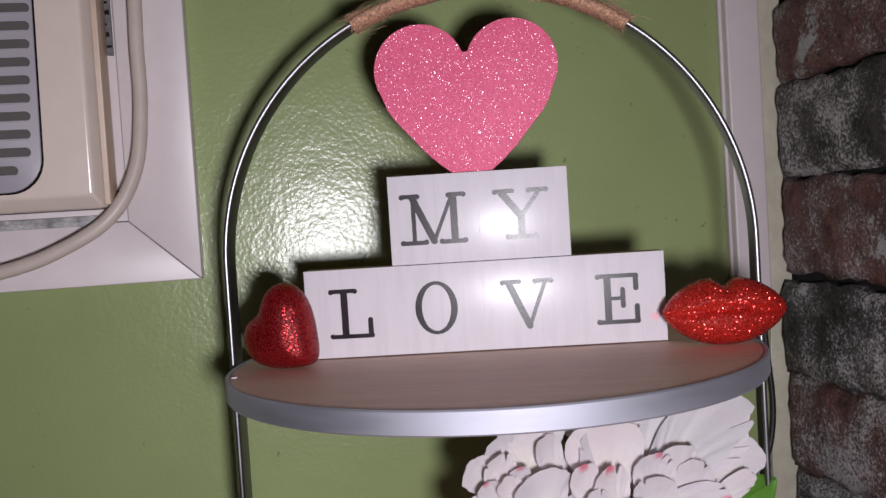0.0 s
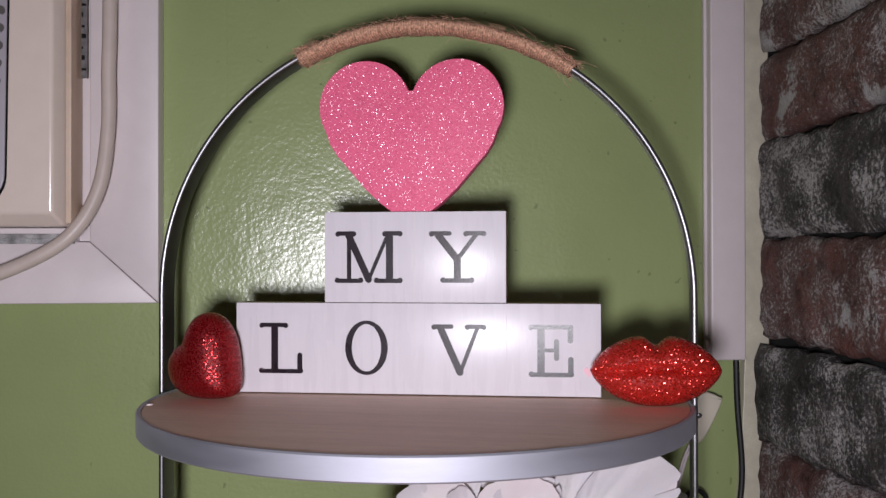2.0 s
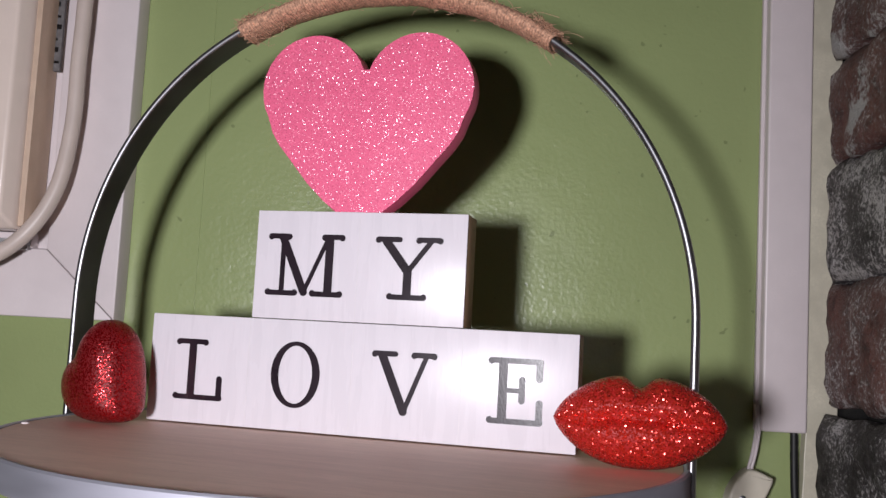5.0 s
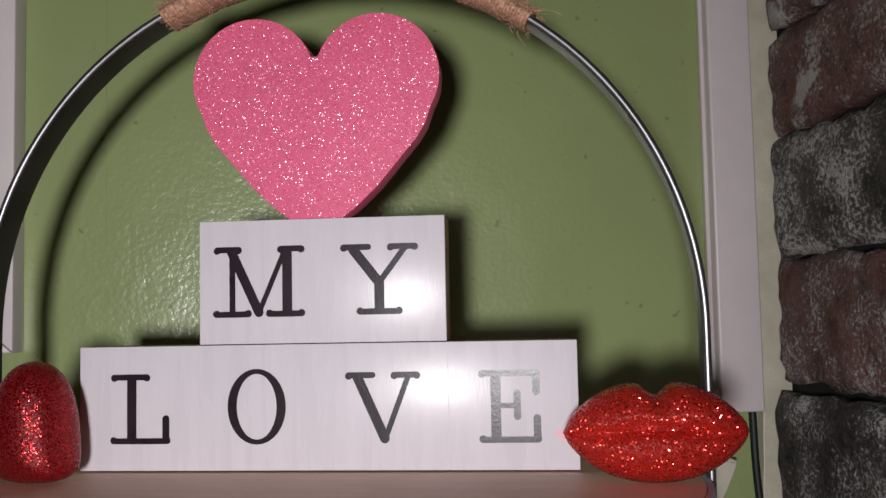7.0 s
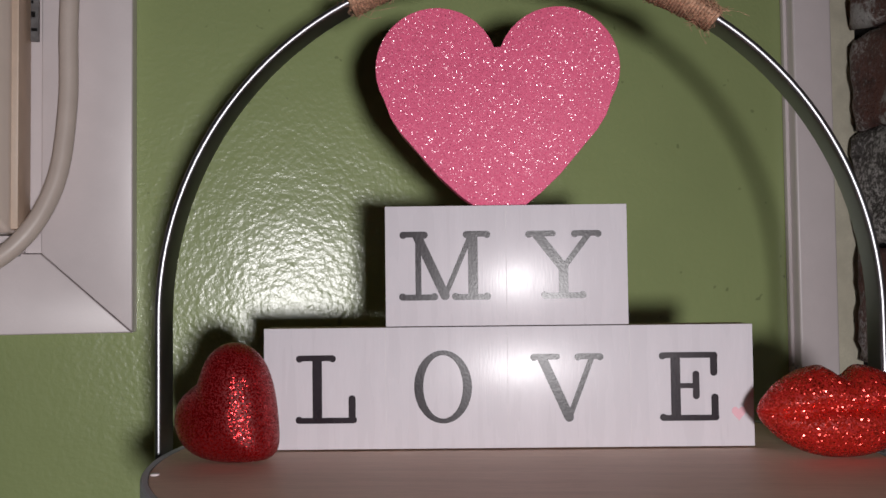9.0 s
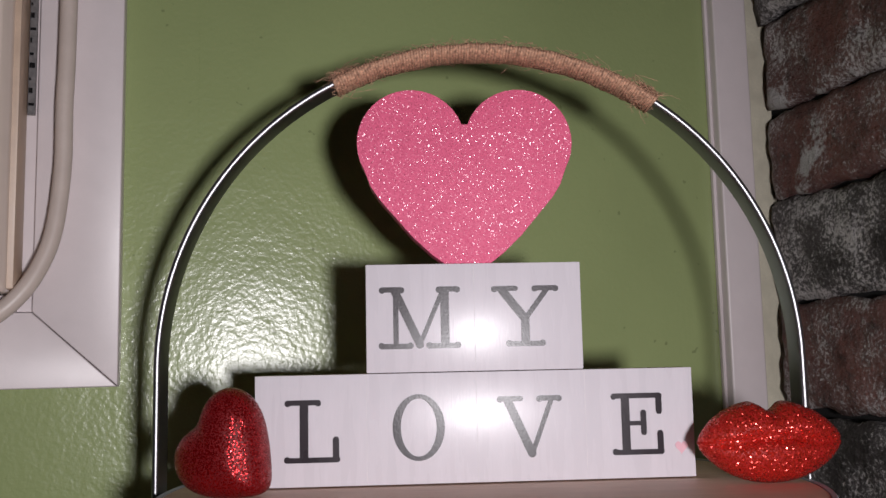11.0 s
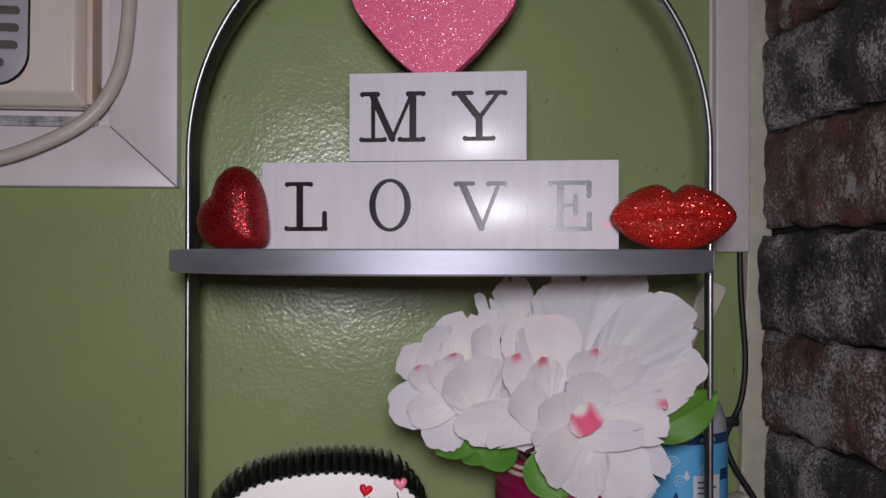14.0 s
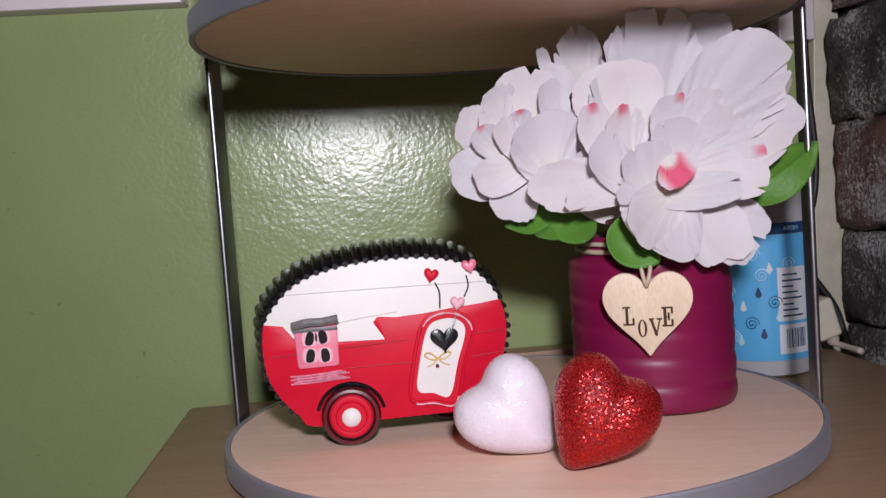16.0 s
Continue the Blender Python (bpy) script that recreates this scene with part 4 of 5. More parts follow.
    # wheels
    for x, y, k in ((-0.0187, -0.0040, 1.0), (0.0290, 0.026, 0.95)):
        wheel = part("wheel", lathe([(0, 0.0), (0.0132 * k, 0.0), (0.0140 * k, 0.0012), (0.0138 * k, 0.0038), (0.0128 * k, 0.0056), (0.0112 * k, 0.0058), (0.0104 * k, 0.0046), (0, 0.0046)], 40), BLACK_PAINT, t, "black tyre with red hub", at=pose(x, y + 0.004, 0.0141 * k, 90, 0, 0))
        part("tyre_wall", lathe([(0.0106 * k, 0.0049), (0.0116 * k, 0.0061), (0.0128 * k, 0.0058), (0.0129 * k, 0.0052)], 40), MAROON, wheel)
        part("hub", lathe([(0, 0.0066), (0.0068, 0.0066), (0.0074, 0.0058), (0.0080, 0.0060), (0.0096, 0.0056), (0.0103, 0.0046)], 36), RED_PAINT, wheel, "red hub")
        part("hub_cap", lathe([(0, 0.0084), (0.0030, 0.0080), (0.0044, 0.0066)], 28), WHITE_PAINT, wheel, "white hub cap")
    part("wheel_arch", tube(spline([(-0.0187 + 0.0158 * math.cos(radians(a)), -0.0006, 0.0130 + 0.0158 * math.sin(radians(a))) for a in range(12, 170, 19)], 4), 0.0010, 6), BLACK_PAINT, t, "black outline of the wheel arch")


camper()

# ---- jar of cloth peonies ----
JAR = (0.0735, -0.0115)


def jar():
    t = thing("glass_jar", "frosted magenta glass jar with twine round its neck", "jar", pose(*JAR, LOW_Z + 0.0003))
    bm = bmesh.new()
    n, rows = 72, []
    prof = [(0.0, 0.0005), (0.036, 0.0), (0.0398, 0.0010), (0.0409, 0.0035)]
    for i in range(41):
        prof.append((0.0410, 0.0065 + 0.0655 * i / 40))
    prof += [(0.0406, 0.0742), (0.0394, 0.0756), (0.0352, 0.0766), (0.0344, 0.0785), (0.0346, 0.0860), (0.0336, 0.0868), (0.0324, 0.0855), (0.0322, 0.070), (0.0, 0.066)]
    for k, (r, z) in enumerate(prof):
        row = []
        for i in range(n):
            a = 2 * math.pi * i / n
            rr = r
            if 4 <= k <= 44:
                ph = (z - 0.004) / 0.0132 + a / (2 * math.pi)
                rr = r - 0.0007 * math.exp(-(((ph % 1) - 0.5) / 0.12) ** 2) + 0.00015 * math.sin(2 * math.pi * ph)
            row.append(bm.verts.new((rr * math.cos(a), rr * math.sin(a), z)) if r > 0 else None)
        rows.append(row)
    for a, b in zip(rows, rows[1:]):
        for i in range(n):
            j = (i + 1) % n
            if a[0] is None or b[0] is None:
                continue
            bm.faces.new((a[i], a[j], b[j], b[i]))
    bm.faces.new(rows[1][::-1])
    bm.faces.new(rows[-2])
    bmesh.ops.recalc_face_normals(bm, faces=bm.faces[:])
    part("jar_body", bm, JAR_GLASS, t, smooth="all")
    neck = [(0.0358 * math.cos(a), 0.0358 * math.sin(a), 0.0800 + 0.0006 * math.sin(3 * a)) for a in [2 * math.pi * i / 60 for i in range(61)]]
    part("neck_twine", tube(neck, 0.0013, 7), STRING, t, "pale twine", smooth="all")
    neck2 = [(0.0356 * math.cos(a), 0.0356 * math.sin(a), 0.0826 + 0.0008 * math.sin(2 * a + 1)) for a in [2 * math.pi * i / 60 for i in range(61)]]
    part("neck_twine", tube(neck2, 0.0012, 7), STRING, t, smooth="all")
    # wooden heart tag
    at = pose(-0.0163, -0.0452, 0.0518, 4, 0, -20)
    line = [(x, z) for x, z in heart_line(0.0412, 0.0410, 72, 0.18)]
    tag = part("heart_tag", slab(line, -0.0011, 0.0011, 0.0003), TAG_WOOD, t, "pale plywood heart with LOVE cut out", at=at)
    for ch, x0, x1, z0, z1 in (("L", -0.0115, -0.0066, -0.0056, 0.0034), ("O", -0.0050, -0.0008, -0.0114, -0.0030), ("V", 0.0004, 0.0060, -0.0110, -0.0024), ("E", 0.0063, 0.0111, -0.0066, 0.0028)):
        part("cut_letter", letter(ch, x0, x1, z0, z1, -0.0013, 1.05), CUT, tag, "burnt cut letter " + ch, smooth=False)
    part("hole", slab([(0.0011 * math.cos(a), 0.0132 + 0.0011 * math.sin(a)) for a in [2 * math.pi * i / 14 for i in range(14)]], -0.00125, -0.00115), CUT, tag, smooth=False)
    for dx in (-0.0016, 0.0018):
        part("tag_string", tube(spline([(0.0, -0.0022, 0.0128), (dx * 0.6, -0.0034, 0.0165), (dx * 1.2, -0.001, 0.0215), (dx, 0.006, 0.0265)], 6), 0.0010, 6), STRING, tag, "twine loop", smooth="all")
    return t


jar()


def petal(base, tip, width, cup=0.25, curl=0.15, ruffle=0.04, cuts=0, dye=0.0, at=0.0, start=0.84, seed=0, face=(0, -1, 0), pointed=0.0, nu=10, nv=60):
    """A thin curved petal or leaf that fans out from base to tip, hollow towards face; cuts are splits in its rim."""
    rng = random.Random(seed)
    base, tip = Vector(base), Vector(tip)
    a = tip - base
    ln = a.length
    d = a.normalized()
    nrm = Vector(face)
    if not pointed:
        nrm += Vector((rng.uniform(-0.22, 0.22), 0, rng.uniform(-0.1, 0.3)))
    nrm = (nrm - d * nrm.dot(d)).normalized()
    side = d.cross(nrm)
    ph, fr = rng.uniform(0, 6.3), rng.uniform(2.0, 3.4)
    off0 = Vector((rng.uniform(0, 50), rng.uniform(0, 50), 0))
    splits = {nv // 2 + rng.randint(-nv // 5, nv // 5): rng.uniform(0.09, 0.2) for _ in range(cuts)}
    bm = bmesh.new()
    dye_layer = bm.verts.layers.float.new("dye")
    root_layer = bm.verts.layers.float.new("root")
    shells = []
    for off in (0.00014, -0.00014):
        grid = []
        for j in range(nv + 1):
            t = -1 + 2 * j / nv
            th = t * radians(160)
            x, y = 0.52 * width * math.copysign(abs(math.sin(th)) ** 0.8, th) * (1 + 0.22 * math.cos(th)), ln * (0.5 + 0.5 * math.cos(th))
            pleat = 0.0
            if pointed:
                x *= abs(math.sin(th / 2)) ** 0.7 * 1.15
            else:
                rim = max(0.0, math.cos(th * 0.55))
                wob = 0.025 * math.sin(3 * th + ph) + 0.05 * noise.noise(Vector((th * 2.2, 0, 0)) + off0) + 0.03 * noise.noise(Vector((th * 6, 0, 0)) + off0)
                wob += rim * 0.014 * noise.noise(Vector((th * 24, 3, 0)) + off0)
                wob -= splits.get(j, 0.0)
                x, y = x * (1 + wob), y * (1 + wob)
                pleat = 0.04 * noise.noise(Vector((th * 3.0, 7, 0)) + off0) + 0.006 * noise.noise(Vector((th * 13, 9, 0)) + off0)
            row = []
            for i in range(nu + 1):
                s = (i / nu) ** 0.85
                h = 0.24 * cup * width * (2 * x / width) ** 2 * s * s + curl * ln * (s * y / ln - 0.5) ** 2
                h -= 0.07 * ln * math.sin(math.pi * s * max(0.0, min(1.0, y / ln)))
                h += ruffle * width * s**3 * math.sin(fr * th + ph) + pleat * width * s * (1.25 - 0.6 * s)
                if not pointed:
                    h += 0.006 * width * s**4 * noise.noise(Vector((th * 16, 5, 0)) + off0) * 2
                else:
                    h -= 0.25 * abs(x) * s
                v = bm.verts.new(base + d * (s * y) + side * (s * x) + nrm * (h + off))
                across = (2 * x / width - at) * s
                v[dye_layer] = dye * max(0.0, min(1.0, (s * math.hypot(x, y) / ln - start) * 9)) * max(0.0, min(1.0, 2.0 - abs(across) * (6.0 if start > 0.5 else 2.2)))
                v[root_layer] = max(0.0, 1 - 1.5 * s)
                row.append(v)
            grid.append(row)
        shells.append(grid)
    for k, g in enumerate(shells):
        for j in range(nv):
            for i in range(nu):
                q = (g[j][i], g[j + 1][i], g[j + 1][i + 1], g[j][i + 1])
                bm.faces.new(q if k == 0 else q[::-1])
    f, b = shells
    for j in range(nv):
        bm.faces.new((f[j][nu], b[j][nu], b[j + 1][nu], f[j + 1][nu]))
    bmesh.ops.remove_doubles(bm, verts=bm.verts[:], dist=0.00001)
    bmesh.ops.recalc_face_normals(bm, faces=bm.faces[:])
    return bm


def bloom(label, centre, petals, group="cloth peonies"):
    t = thing("cloth_peony", label, "artificial flower", pose(*centre), group)
    c = Vector(centre)
    for i, (bx, by, bz, tx, ty, tz, w, cup, cuts, dye, at) in enumerate(petals):
        t0 = Vector((tx, ty, tz)) - c
        # the claw of each petal reaches on into the heart of the flower
        b0 = Vector((bx, by + 0.003, bz)) - c - 0.28 * Vector((tx - bx, 0, tz - bz))
        bm = petal(b0, t0, w, cup, 0.10, 0.034, cuts, dye, at, seed=i * 7 + len(petals))
        part("petal", bm, PETAL, t, "white petal with a pink spot on its rim" if dye else "")
        if w > 0.034:
            # a second layer of cloth behind, turned a little and shorter
            turn = Matrix.Rotation(radians(9 if i % 2 else -8), 3, "Y")
            t1 = b0 + turn @ ((t0 - b0) * 0.95) + Vector((0, 0.003, 0))
            bm = petal(b0 + Vector((0, 0.002, 0)), t1, w * 0.9, cup * 0.8, 0.09, 0.045, 2, 0, 0, seed=i * 7 + 100 + len(petals))
            part("petal", bm, PETAL, t)
    return t


# base, tip, width, hollow, splits, dye, where the dye lies across
OUTER = [
    (0.0427, -0.0300, 0.9287, 0.0341, -0.0360, 0.9551, 0.0244, 0.2, 2, 0, 0),
    (0.0918, -0.0320, 0.9220, 0.1027, -0.0400, 0.9595, 0.0243, 0.2, 1, 0, 0),
    (0.0725, -0.0420, 0.9080, 0.0689, -0.0520, 0.9599, 0.0473, 0.25, 3, 0, 0),
    (0.0898, -0.0440, 0.9032, 0.1266, -0.0540, 0.9424, 0.0416, 0.25, 1, 0, 0),
    (0.1181, -0.0420, 0.8998, 0.1396, -0.0480, 0.9121, 0.0238, 0.2, 1, 0, 0),
    (0.0540, -0.0480, 0.9035, 0.0469, -0.0560, 0.9366, 0.0389, 0.25, 0, 0, 0),
    (0.1136, -0.0500, 0.8838, 0.1309, -0.0560, 0.8997, 0.0124, 0.2, 1, 0, 0),
]
LOWER = [
    (0.0832, -0.0520, 0.8736, 0.1123, -0.0600, 0.8422, 0.0324, 0.2, 1, 0, 0),
    (0.0787, -0.0550, 0.8774, 0.0979, -0.0640, 0.8410, 0.0306, 0.2, 0, 0, 0),
    (0.0579, -0.0540, 0.8806, 0.0031, -0.0640, 0.8806, 0.0230, 0.3, 0, 0, 0),
    (0.0565, -0.0580, 0.8789, 0.0175, -0.0670, 0.8741, 0.0137, 0.3, 1, 0, 0),
    (0.0738, -0.0580, 0.8743, 0.0512, -0.0720, 0.8527, 0.0430, 0.3, 1, 0, 0),
    (0.0705, -0.0620, 0.8728, 0.0462, -0.0750, 0.8565, 0.0254, 0.3, 0, 0, 0),
]
INNER = [
    (0.0907, -0.0540, 0.8938, 0.0858, -0.0610, 0.9208, 0.0231, 0.2, 1, 0, 0),
    (0.0936, -0.0550, 0.8884, 0.0993, -0.0620, 0.9114, 0.0199, 0.2, 1, 0, 0),
    (0.0456, -0.0560, 0.8916, 0.0314, -0.0640, 0.9154, 0.0183, 0.3, 1, 0.9, 0.3),
    (0.0536, -0.0580, 0.8893, 0.0474, -0.0660, 0.9146, 0.0198, 0.2, 2, 0.9, 0.0),
    (0.0736, -0.0570, 0.8948, 0.0738, -0.0650, 0.9190, 0.0213, 0.2, 2, 0.9, 0.25),
    (0.0845, -0.0600, 0.8888, 0.1129, -0.0680, 0.8925, 0.0182, 0.2, 2, 0.95, 0.2),
]
HEART = [
    (0.0802, -0.0610, 0.8823, 0.1130, -0.0700, 0.8785, 0.0226, 0.25, 1, 0, 0),
    (0.0520, -0.0610, 0.8792, 0.0322, -0.0700, 0.9009, 0.0196, 0.2, 1, 0, 0),
    (0.0730, -0.0620, 0.8861, 0.0704, -0.0700, 0.9083, 0.0211, 0.2, 1, 0, 0),
    (0.0603, -0.0640, 0.8752, 0.0544, -0.0720, 0.8982, 0.0225, 0.2, 2, 0, 0),
    (0.0680, -0.0640, 0.8730, 0.0997, -0.0720, 0.8757, 0.0165, 0.25, 1, 0, 0),
]
FILL = [
    (0.0300, -0.0340, 0.8700, 0.0170, -0.0400, 0.9060, 0.0360, 0.2, 1, 0, 0),
    (0.0420, -0.0330, 0.8760, 0.0260, -0.0390, 0.9160, 0.0340, 0.2, 1, 0, 0),
    (0.0500, -0.0400, 0.8700, 0.0350, -0.0450, 0.8980, 0.0340, 0.2, 0, 0, 0),
    (0.0800, -0.0380, 0.8760, 0.1000, -0.0440, 0.9120, 0.0360, 0.2, 1, 0, 0),
]
SMALL = [
    (0.0246, -0.0300, 0.9316, 0.0185, -0.0360, 0.9472, 0.0059, 0.2, 0, 0, 0),
    (0.0227, -0.0340, 0.9171, 0.0265, -0.0410, 0.9391, 0.0145, 0.2, 1, 0, 0),
    (0.0110, -0.0370, 0.9123, 0.0089, -0.0450, 0.9371, 0.0296, 0.25, 1, 0, 0),
    (0.0005, -0.0360, 0.9130, -0.0067, -0.0430, 0.9292, 0.0176, 0.2, 1, 0, 0),
    (-0.0060, -0.0390, 0.9045, -0.0239, -0.0450, 0.9155, 0.0207, 0.25, 0, 0, 0),
    (0.0083, -0.0440, 0.8929, -0.0308, -0.0530, 0.8868, 0.0251, 0.3, 0, 0, 0),
    (0.0079, -0.0450, 0.8911, -0.0085, -0.0550, 0.8686, 0.0258, 0.3, 0, 0, 0),
    (0.0052, -0.0500, 0.8912, -0.0209, -0.0600, 0.8843, 0.0170, 0.3, 0, 0, 0),
]
SMALL_INNER = [
    (0.0256, -0.0420, 0.9075, 0.0178, -0.0500, 0.9298, 0.0150, 0.4, 0, 0, 0),
    (-0.0020, -0.0460, 0.9021, -0.0098, -0.0540, 0.9226, 0.0188, 0.4, 2, 0, 0),
    (0.0035, -0.0490, 0.9016, 0.0012, -0.0570, 0.9166, 0.0140, 0.4, 1, 0.9, 0.2),
    (-0.0057, -0.0500, 0.8970, -0.0175, -0.0580, 0.9099, 0.0132, 0.4, 1, 0.9, 0.2),
    (0.0051, -0.0520, 0.8962, -0.0081, -0.0600, 0.9116, 0.0139, 0.3, 1, 0, 0),
    (0.0166, -0.0530, 0.8886, 0.0098, -0.0620, 0.9148, 0.0323, 0.3, 0, 0, 0),
]
big = bloom("large white cloth peony with pink-tipped inner petals", (0.066, -0.045, 0.888), FILL + OUTER + LOWER + INNER + HEART)
part("petal", petal(Vector((0.0653, -0.0705, 0.8905)) - Vector((0.066, -0.045, 0.888)), Vector((0.0731, -0.0735, 0.8788)) - Vector((0.066, -0.045, 0.888)), 0.0200, 0.05, 0.02, 0.02, 0, 1.0, 0.1, 0.30, seed=77), PETAL, big, "small folded petal dyed pink")
small = bloom("smaller white cloth peony half hidden behind a large one", (0.0, -0.042, 0.903), SMALL + SMALL_INNER)
part("flower_stem", tube(spline([(0.0, 0.006, 0.0), (0.004, 0.022, -0.022), (0.006, 0.034, -0.055), (0.006, 0.036, -0.085)], 6), 0.0022, 8), STEM_DARK, big)
part("flower_stem", tube(spline([(0.001, 0.006, -0.001), (0.022, 0.022, -0.030), (0.056, 0.032, -0.060), (0.062, 0.034, -0.10)], 6), 0.0020, 8), STEM_DARK, small)
sprig = thing("cloth_leaves", "green cloth leaves under the white peonies", "artificial leaves", pose(0.066, -0.02, 0.862))
c0 = Vector((0.066, -0.02, 0.862))
for i, (b, e, w) in enumerate([((0.0223, -0.035, 0.8753), (-0.0058, -0.048, 0.8620), 0.018), ((0.0265, -0.035, 0.8764), (0.0301, -0.050, 0.8525), 0.026), ((0.0450, -0.053, 0.8630), (0.0620, -0.061, 0.8420), 0.027), ((0.1130, -0.034, 0.8680), (0.1490, -0.048, 0.8925), 0.027), ((0.029, -0.033, 0.874), (0.0100, -0.046, 0.8562), 0.020)]):
    part("leaf", petal(Vector(b) - c0, Vector(e) - c0, w, 0.3, 0.2, 0.05, 0, 0.0, seed=40 + i, face=(0, -0.9, 0.35) if i == 2 else (0, -0.8, 0.6), pointed=1), LEAF, sprig, smooth="all")
for i, b in enumerate([(0.028, -0.034, 0.872), (0.044, -0.044, 0.862), (0.100, -0.030, 0.872)]):
    part("leaf_stalk", tube(spline([Vector(b) - c0, Vector((0.07, -0.015, 0.862)) - c0, Vector((0.072, -0.010, 0.836)) - c0], 5), 0.0012, 6), STEM_DARK, sprig)


# ---- bottle behind the shelf ----
def around(bm, r, turn):
    """Bends a flat mesh (x across, y outwards, z up) round an upright cylinder."""
    for v in bm.verts:
        a = v.co.x / r + turn
        rr = r - v.co.y
        v.co = Vector((rr * math.sin(a), -rr * math.cos(a), v.co.z))
    return bm


def words(text, size):
    """Lettering in the built-in font, flat, facing -y."""
    cu = bpy.data.curves.new("lettering", "FONT")
    cu.body, cu.size = text, size
    ob = bpy.data.objects.new("lettering", cu)
    me = bpy.data.meshes.new_from_object(ob)
    bm = bmesh.new()
    bm.from_mesh(me)
    bm.transform(pose(0, 0, 0, 90, 0, 0))
    bpy.data.objects.remove(ob)
    bpy.data.curves.remove(cu)
    bpy.data.meshes.remove(me)
    return bm


def flat_patch(x0, x1, z0, z1, y, n=10):
    bm = bmesh.new()
    cols = [[bm.verts.new((x0 + (x1 - x0) * i / n, y, z)) for z in (z0, z1)] for i in range(n + 1)]
    for a, b in zip(cols, cols[1:]):
        bm.faces.new((a[0], b[0], b[1], a[1]))
    return bm


def bottle():
    r = 0.0285
    t = thing("spray_bottle", "light blue printed bottle with frosted dome and navy band", "bottle", pose(0.1790, 0.086, TABLE_Z + 0.0003) @ Matrix.Scale(1.05, 4))
    part("body", lathe([(0, 0), (r - 0.003, 0), (r - 0.0008, 0.0015), (r - 0.0004, 0.004), (r - 0.0004, 0.086), (0, 0.086)], 56), CAP, t, "clear grey plastic body", smooth=True)
    sleeve = part("label_sleeve", lathe([(r - 0.0003, 0.010), (r, 0.0102), (r, 0.0828), (r - 0.0003, 0.083)], 56), BLUE, t, "light blue printed sleeve")
    part("navy_band", lathe([(r - 0.0002, 0.0832), (r + 0.0002, 0.0834), (r + 0.0002, 0.0895), (r - 0.0002, 0.0897)], 56), NAVY, t, "navy band")
    part("dome", lathe([(r - 0.0006, 0.0885), (r - 0.0012, 0.096), (r - 0.0035, 0.104), (r - 0.008, 0.1105), (r - 0.015, 0.1145), (0.008, 0.116), (0.008, 0.126), (0.0, 0.1265)], 56), CAP, t, "frosted domed shoulder", smooth=True)
    rng = random.Random(11)
    drop = closed([(0, 0.0034), (0.0013, 0.0004), (0.0018, -0.0014), (0.0, -0.0030), (-0.0018, -0.0014), (-0.0013, 0.0004)], 4)
    spots = [(-16, 64, 0), (2, 58, 2), (-24, 52, 1), (-4, 44, 0), (-12, 36, 2), (6, 30, 1), (-20, 28, 0), (-2, 20, 0), (-14, 16, 1), (8, 50, 0), (14, 40, 2), (-28, 38, 2)]
    for a, z, kind in spots:
        m = (NAVY, PALE_BLUE, LABEL_WHITE)[kind]
        bm = slab([(x, z * 0.001 + q + 0.006) for x, q in drop], -0.00025, -0.00005)
        part("drop_print", around(bm, r, radians(a * 2.2) - 0.35), m, sleeve, smooth=False)
    for a, z, kind in [(-6, 66, 1), (-20, 44, 1), (-2, 54, 1), (-8, 26, 0), (-18, 18, 1), (4, 38, 0), (12, 60, 1)]:
        pts = [(0.0042 * (1 - k / 40) * math.cos(k * 0.36), -0.0002, z * 0.001 + 0.006 + 0.0042 * (1 - k / 40) * math.sin(k * 0.36)) for k in range(38)]
        part("swirl_print", around(tube(pts, 0.0003, 4), r, radians(a * 2.2) - 0.35), (NAVY, PALE_BLUE)[kind], sleeve)
    panel = part("white_panel", around(flat_patch(0.0, 0.019, 0.033, 0.064, -0.0003), r, -0.13), LABEL_WHITE, sleeve, "white text panel", smooth=False)
    for i in range(8):
        part("print_bar", around(flat_patch(0.0025, 0.0155 - 0.003 * (i % 3), 0.0355 + i * 0.0034, 0.0365 + i * 0.0034, -0.0005), r, -0.13), NAVY, panel, smooth=False)
    codes = part("barcode_panel", around(flat_patch(0.0, 0.019, 0.014, 0.031, -0.0003), r, -0.13), LABEL_WHITE, sleeve, "white bar code panel", smooth=False)
    x = 0.004
    while x < 0.017:
        w = rng.choice([0.0003, 0.0005, 0.0009])
        part("code_bar", around(flat_patch(x, x + w, 0.0175, 0.0285, -0.0005, 2), r, -0.13), NAVY, codes, smooth=False)
        x += w + rng.choice([0.0004, 0.0006])
    for text, size, turn, z in (("NER", 0.0066, -1.42, 0.0300), ("AY", 0.0066, -1.42, 0.0585), ("AROM", 0.0036, 0.02, 0.0852)):
        bm = words(text, size)
        bmesh.ops.translate(bm, verts=bm.verts[:], vec=(0, -0.0005, z))
        part("printed_word", around(bm, r, turn), NAVY if len(text) < 4 else PALE_BLUE, sleeve, "printed word " + text, smooth=False)
    for i in range(2):
        part("print_bar", around(flat_patch(0, 0.0115 - 0.002 * i, 0.0255 - i * 0.009, 0.0266 - i * 0.009, -0.0004), r, -1.42), NAVY, sleeve, smooth=False)
    part("print_bar", around(flat_patch(0, 0.010, 0.060, 0.067, -0.0004), r, 0.55), NAVY, sleeve, smooth=False)


bottle()

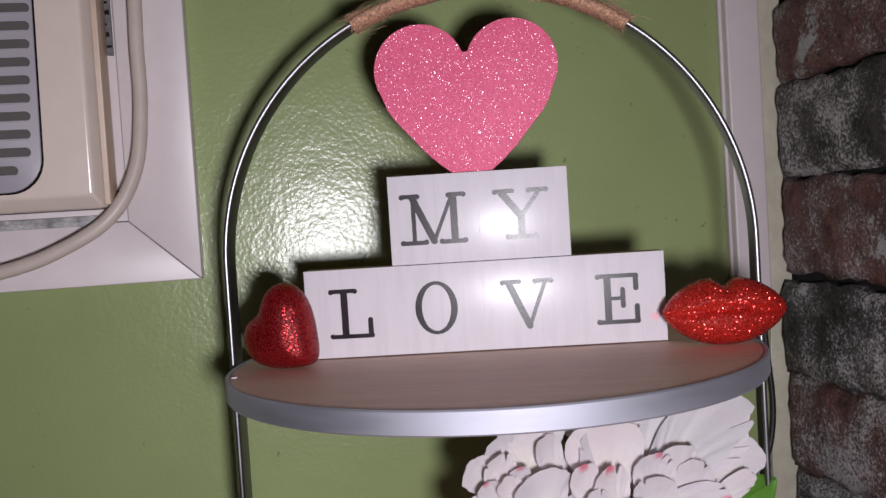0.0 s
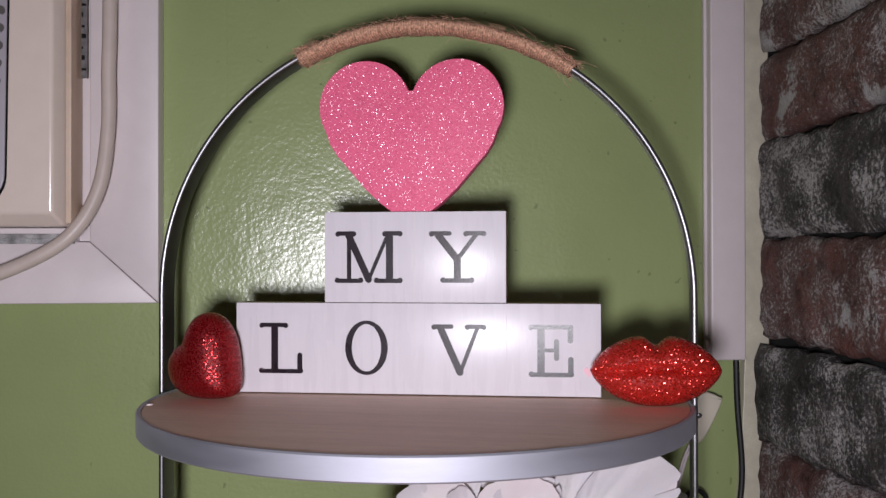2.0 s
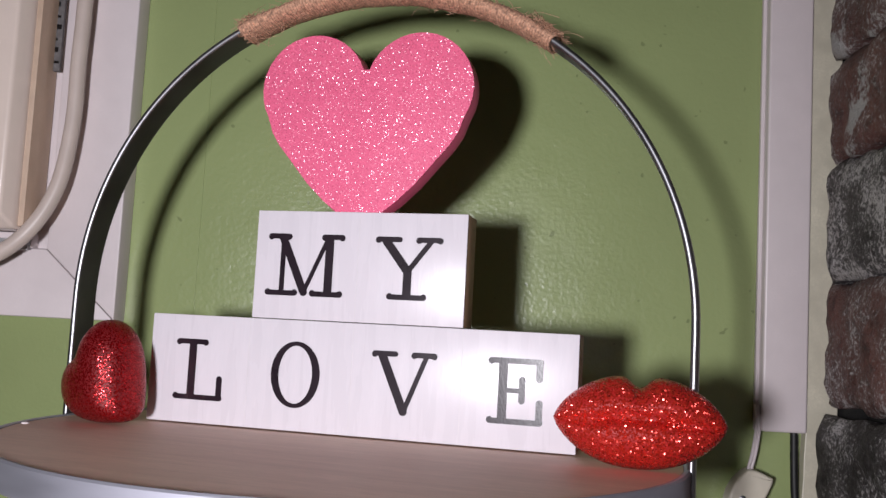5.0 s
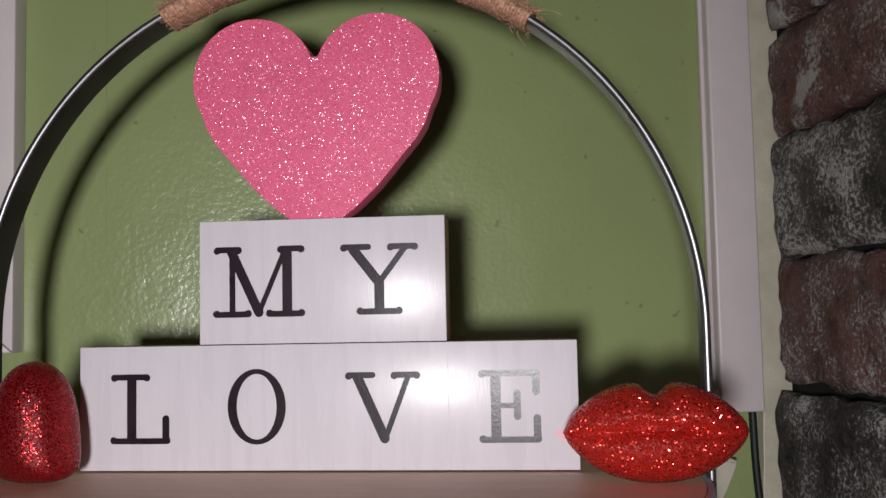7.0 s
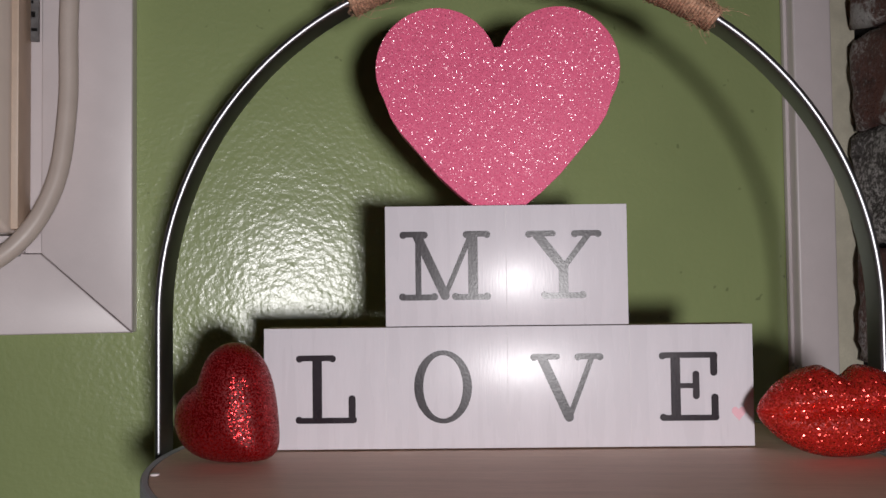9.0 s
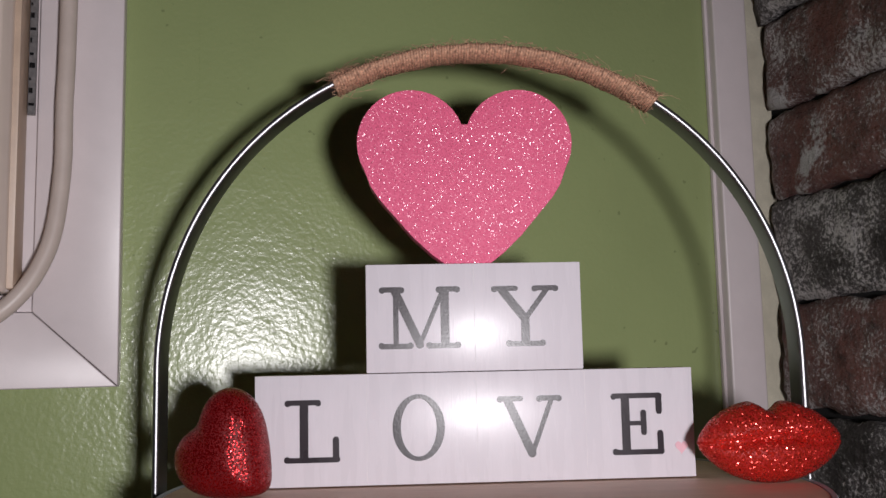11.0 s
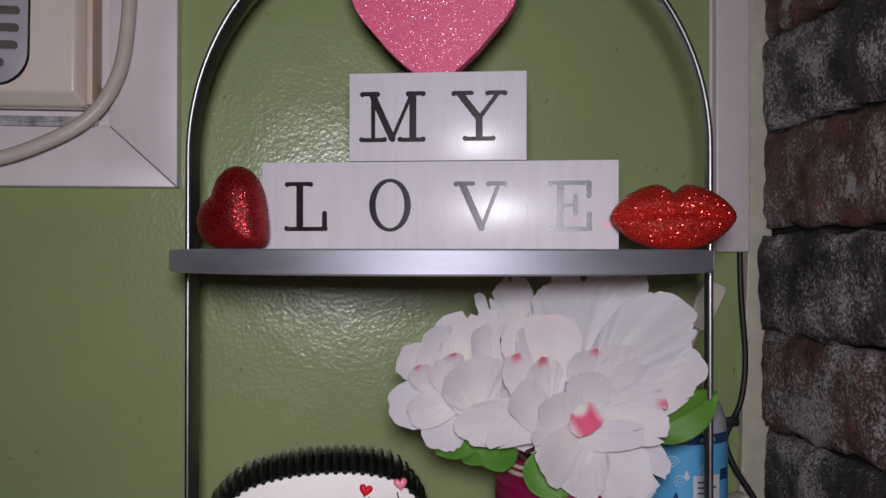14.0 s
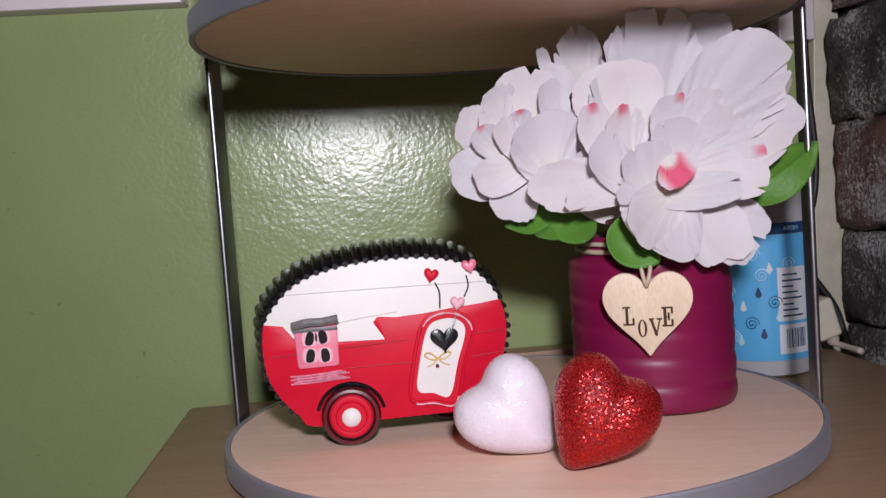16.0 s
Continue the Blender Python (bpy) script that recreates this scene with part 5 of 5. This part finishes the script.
# ---- cords and switch in the corner ----
cable = thing("black_cable", "black cable hanging from the raceway down to the table", "cable", pose(0.249, 0.152, TABLE_Z + 0.003))
part("cable_run", tube(spline([(0.0, -0.001, 0.222), (0.001, -0.001, 0.18), (0.004, -0.002, 0.13), (0.000, -0.003, 0.098), (-0.010, -0.006, 0.080), (-0.0155, -0.010, 0.068), (-0.010, -0.014, 0.050), (0.004, -0.018, 0.026), (0.008, -0.022, 0.008), (0.002, -0.040, 0.0)], 8), 0.0024, 8), CABLE_BLACK, cable, smooth="all")
part("cable_loop", tube(spline([(-0.0030, -0.005, 0.088), (-0.018, -0.006, 0.082), (-0.028, -0.008, 0.096), (-0.027, -0.010, 0.112), (-0.036, -0.012, 0.118), (-0.050, -0.014, 0.110)], 8), 0.0019, 8), CABLE_BLACK, cable, smooth="all")
part("cable_tie", box(-0.016, -0.004, -0.010, -0.003, 0.080, 0.086, 0.001), CABLE_BLACK, cable)


def switch():
    t = thing("cord_switch", "ivory inline cord switch hanging on a white lamp cord", "switch", pose(0.2180, 0.149, 0.930))
    line = closed([(-0.0085, -0.0165), (0.0035, -0.0185), (0.0120, 0.0120), (0.0085, 0.0165), (-0.0012, 0.0175), (-0.0055, 0.0140), (-0.0105, 0.0020)], 6)
    tilt = pose(0.001, 0, 0, 0, 13, 0)
    part("housing", slab(line, -0.010, 0.002, 0.0018, seg=3), SWITCH_IVORY, t, at=tilt)
    part("screw", lathe([(0, 0.0006), (0.0012, 0.0004), (0.0020, 0.0)], 14), STEEL, t, "small steel screw", at=pose(-0.0018, -0.0103, 0.0005, 90, 0, 0))
    for dx in (-0.0009, 0.0009):
        part("lamp_cord", tube(spline([(0.0035 + dx, -0.004, 0.0165), (0.0065 + dx, -0.003, 0.028), (0.0090 + dx, 0.0, 0.041), (0.0092 + dx, 0.003, 0.055)], 6), 0.0011, 7), VINYL, t, "white twin lamp cord", smooth="all")
        part("lamp_cord", tube(spline([(-0.0035 + dx, -0.004, -0.0170), (-0.013 + dx, -0.004, -0.040), (-0.022 + dx, -0.003, -0.09), (0.0 + dx, -0.006, -0.130), (0.008 + dx, -0.012, -0.150)], 6), 0.0011, 7), VINYL, t, smooth="all")


switch()
plug = thing("power_plug", "ivory plug block lying in the corner of the table", "plug", pose(0.2385, 0.1200, TABLE_Z + 0.0105, 0, -16, 0))
part("plug_body", box(-0.0085, 0.0085, -0.009, 0.009, 0.0, 0.027, 0.003, 3), SWITCH_IVORY, plug)
part("plug_neck", lathe([(0.0048, 0), (0.0044, 0.004), (0.0030, 0.0065), (0, 0.0065)], 16), CORD_WHITE, plug, at=pose(0.003, -0.002, 0.0005, 180, 0, 0))
part("plug_lead", tube(spline([(0.003, -0.002, -0.005), (0.0045, -0.004, -0.0066), (0.006, -0.012, -0.0076), (0.006, -0.03, -0.0076)], 6), 0.0022, 8), CORD_WHITE, plug, smooth="all")

# ---- bricks of the east wall ----
JOINTS = [0.478, 0.550, 0.622, 0.694, 0.770, 0.836, 0.910, 0.985, 1.060, 1.133, 1.195, 1.262, 1.334, 1.406, 1.478]
DARK_COURSES = {0, 2, 3, 4, 6, 8, 11, 13}


def brick_mesh(seed, length, height, material):
    """A worn brick: rounded arrises, chipped edges and an uneven face towards -x."""
    rng = random.Random(seed)
    bm = bmesh.new()
    ny, nz = 30, 12
    grid = []
    off = Vector((seed * 3.1, seed * 1.7, 0))
    for i in range(ny + 1):
        row = []
        for j in range(nz + 1):
            fy, fz = i / ny, j / nz
            y, z = length * (fy - 0.5), height * (fz - 0.5)
            ey, ez = min(fy, 1 - fy) * length, min(fz, 1 - fz) * height
            edge = math.exp(-ey / 0.004) + math.exp(-ez / 0.004)
            big = noise.noise(Vector((y * 28, z * 40, 0)) + off)
            small = noise.noise(Vector((y * 110, z * 110, 3)) + off)
            pit = max(0.0, noise.noise(Vector((y * 60, z * 60, 8)) + off) - 0.28)
            x = 0.0055 * min(1.3, edge) + 0.0030 * big + 0.0018 * small + 0.008 * pit
            if j in (0, nz):
                z += 0.0042 * noise.noise(Vector((y * 42, j, 5)) + off) + 0.0018 * small
            if i in (0, ny):
                y += 0.004 * noise.noise(Vector((z * 55, i, 9)) + off)
            row.append(bm.verts.new((x, y, z)))
        grid.append(row)
    for i in range(ny):
        for j in range(nz):
            bm.faces.new((grid[i][j], grid[i + 1][j], grid[i + 1][j + 1], grid[i][j + 1]))
    rim = [(i, 0) for i in range(ny)] + [(ny, j) for j in range(nz)] + [(i, nz) for i in range(ny, 0, -1)] + [(0, j) for j in range(nz, 0, -1)]
    back = {}
    for i, j in rim:
        p = grid[i][j].co
        back[(i, j)] = bm.verts.new((0.016, p.y * 0.985, p.z * 0.97))
    for p, q in zip(rim, rim[1:] + rim[:1]):
        bm.faces.new((grid[p[0]][p[1]], back[p], back[q], grid[q[0]][q[1]]))
    bmesh.ops.recalc_face_normals(bm, faces=bm.faces[:])
    me = bpy.data.meshes.new("brick")
    bm.to_mesh(me)
    bm.free()
    me.materials.append(material)
    me.shade_smooth()
    return me


rng = random.Random(21)
for k, (lo, hi) in enumerate(zip(JOINTS, JOINTS[1:])):
    mat_ = BRICK_DARK if k in DARK_COURSES else BRICK_RED
    y = 0.1500 + rng.uniform(-0.003, 0.002)
    for j in range(4):
        length = 0.205 if (j or k % 2 == 0) else 0.225
        me = brick_mesh(k * 4 + j + 1, length - 0.008, hi - lo - 0.0028, mat_)
        ob = new("brick", me)
        ob.parent = brick_wall
        ob.matrix_basis = pose(0.2600 + rng.uniform(-0.002, 0.002), y - length / 2, (lo + hi) / 2 + rng.uniform(-0.001, 0.001), rng.uniform(-1.2, 1.2), 0, rng.uniform(-0.8, 0.8))
        y -= length
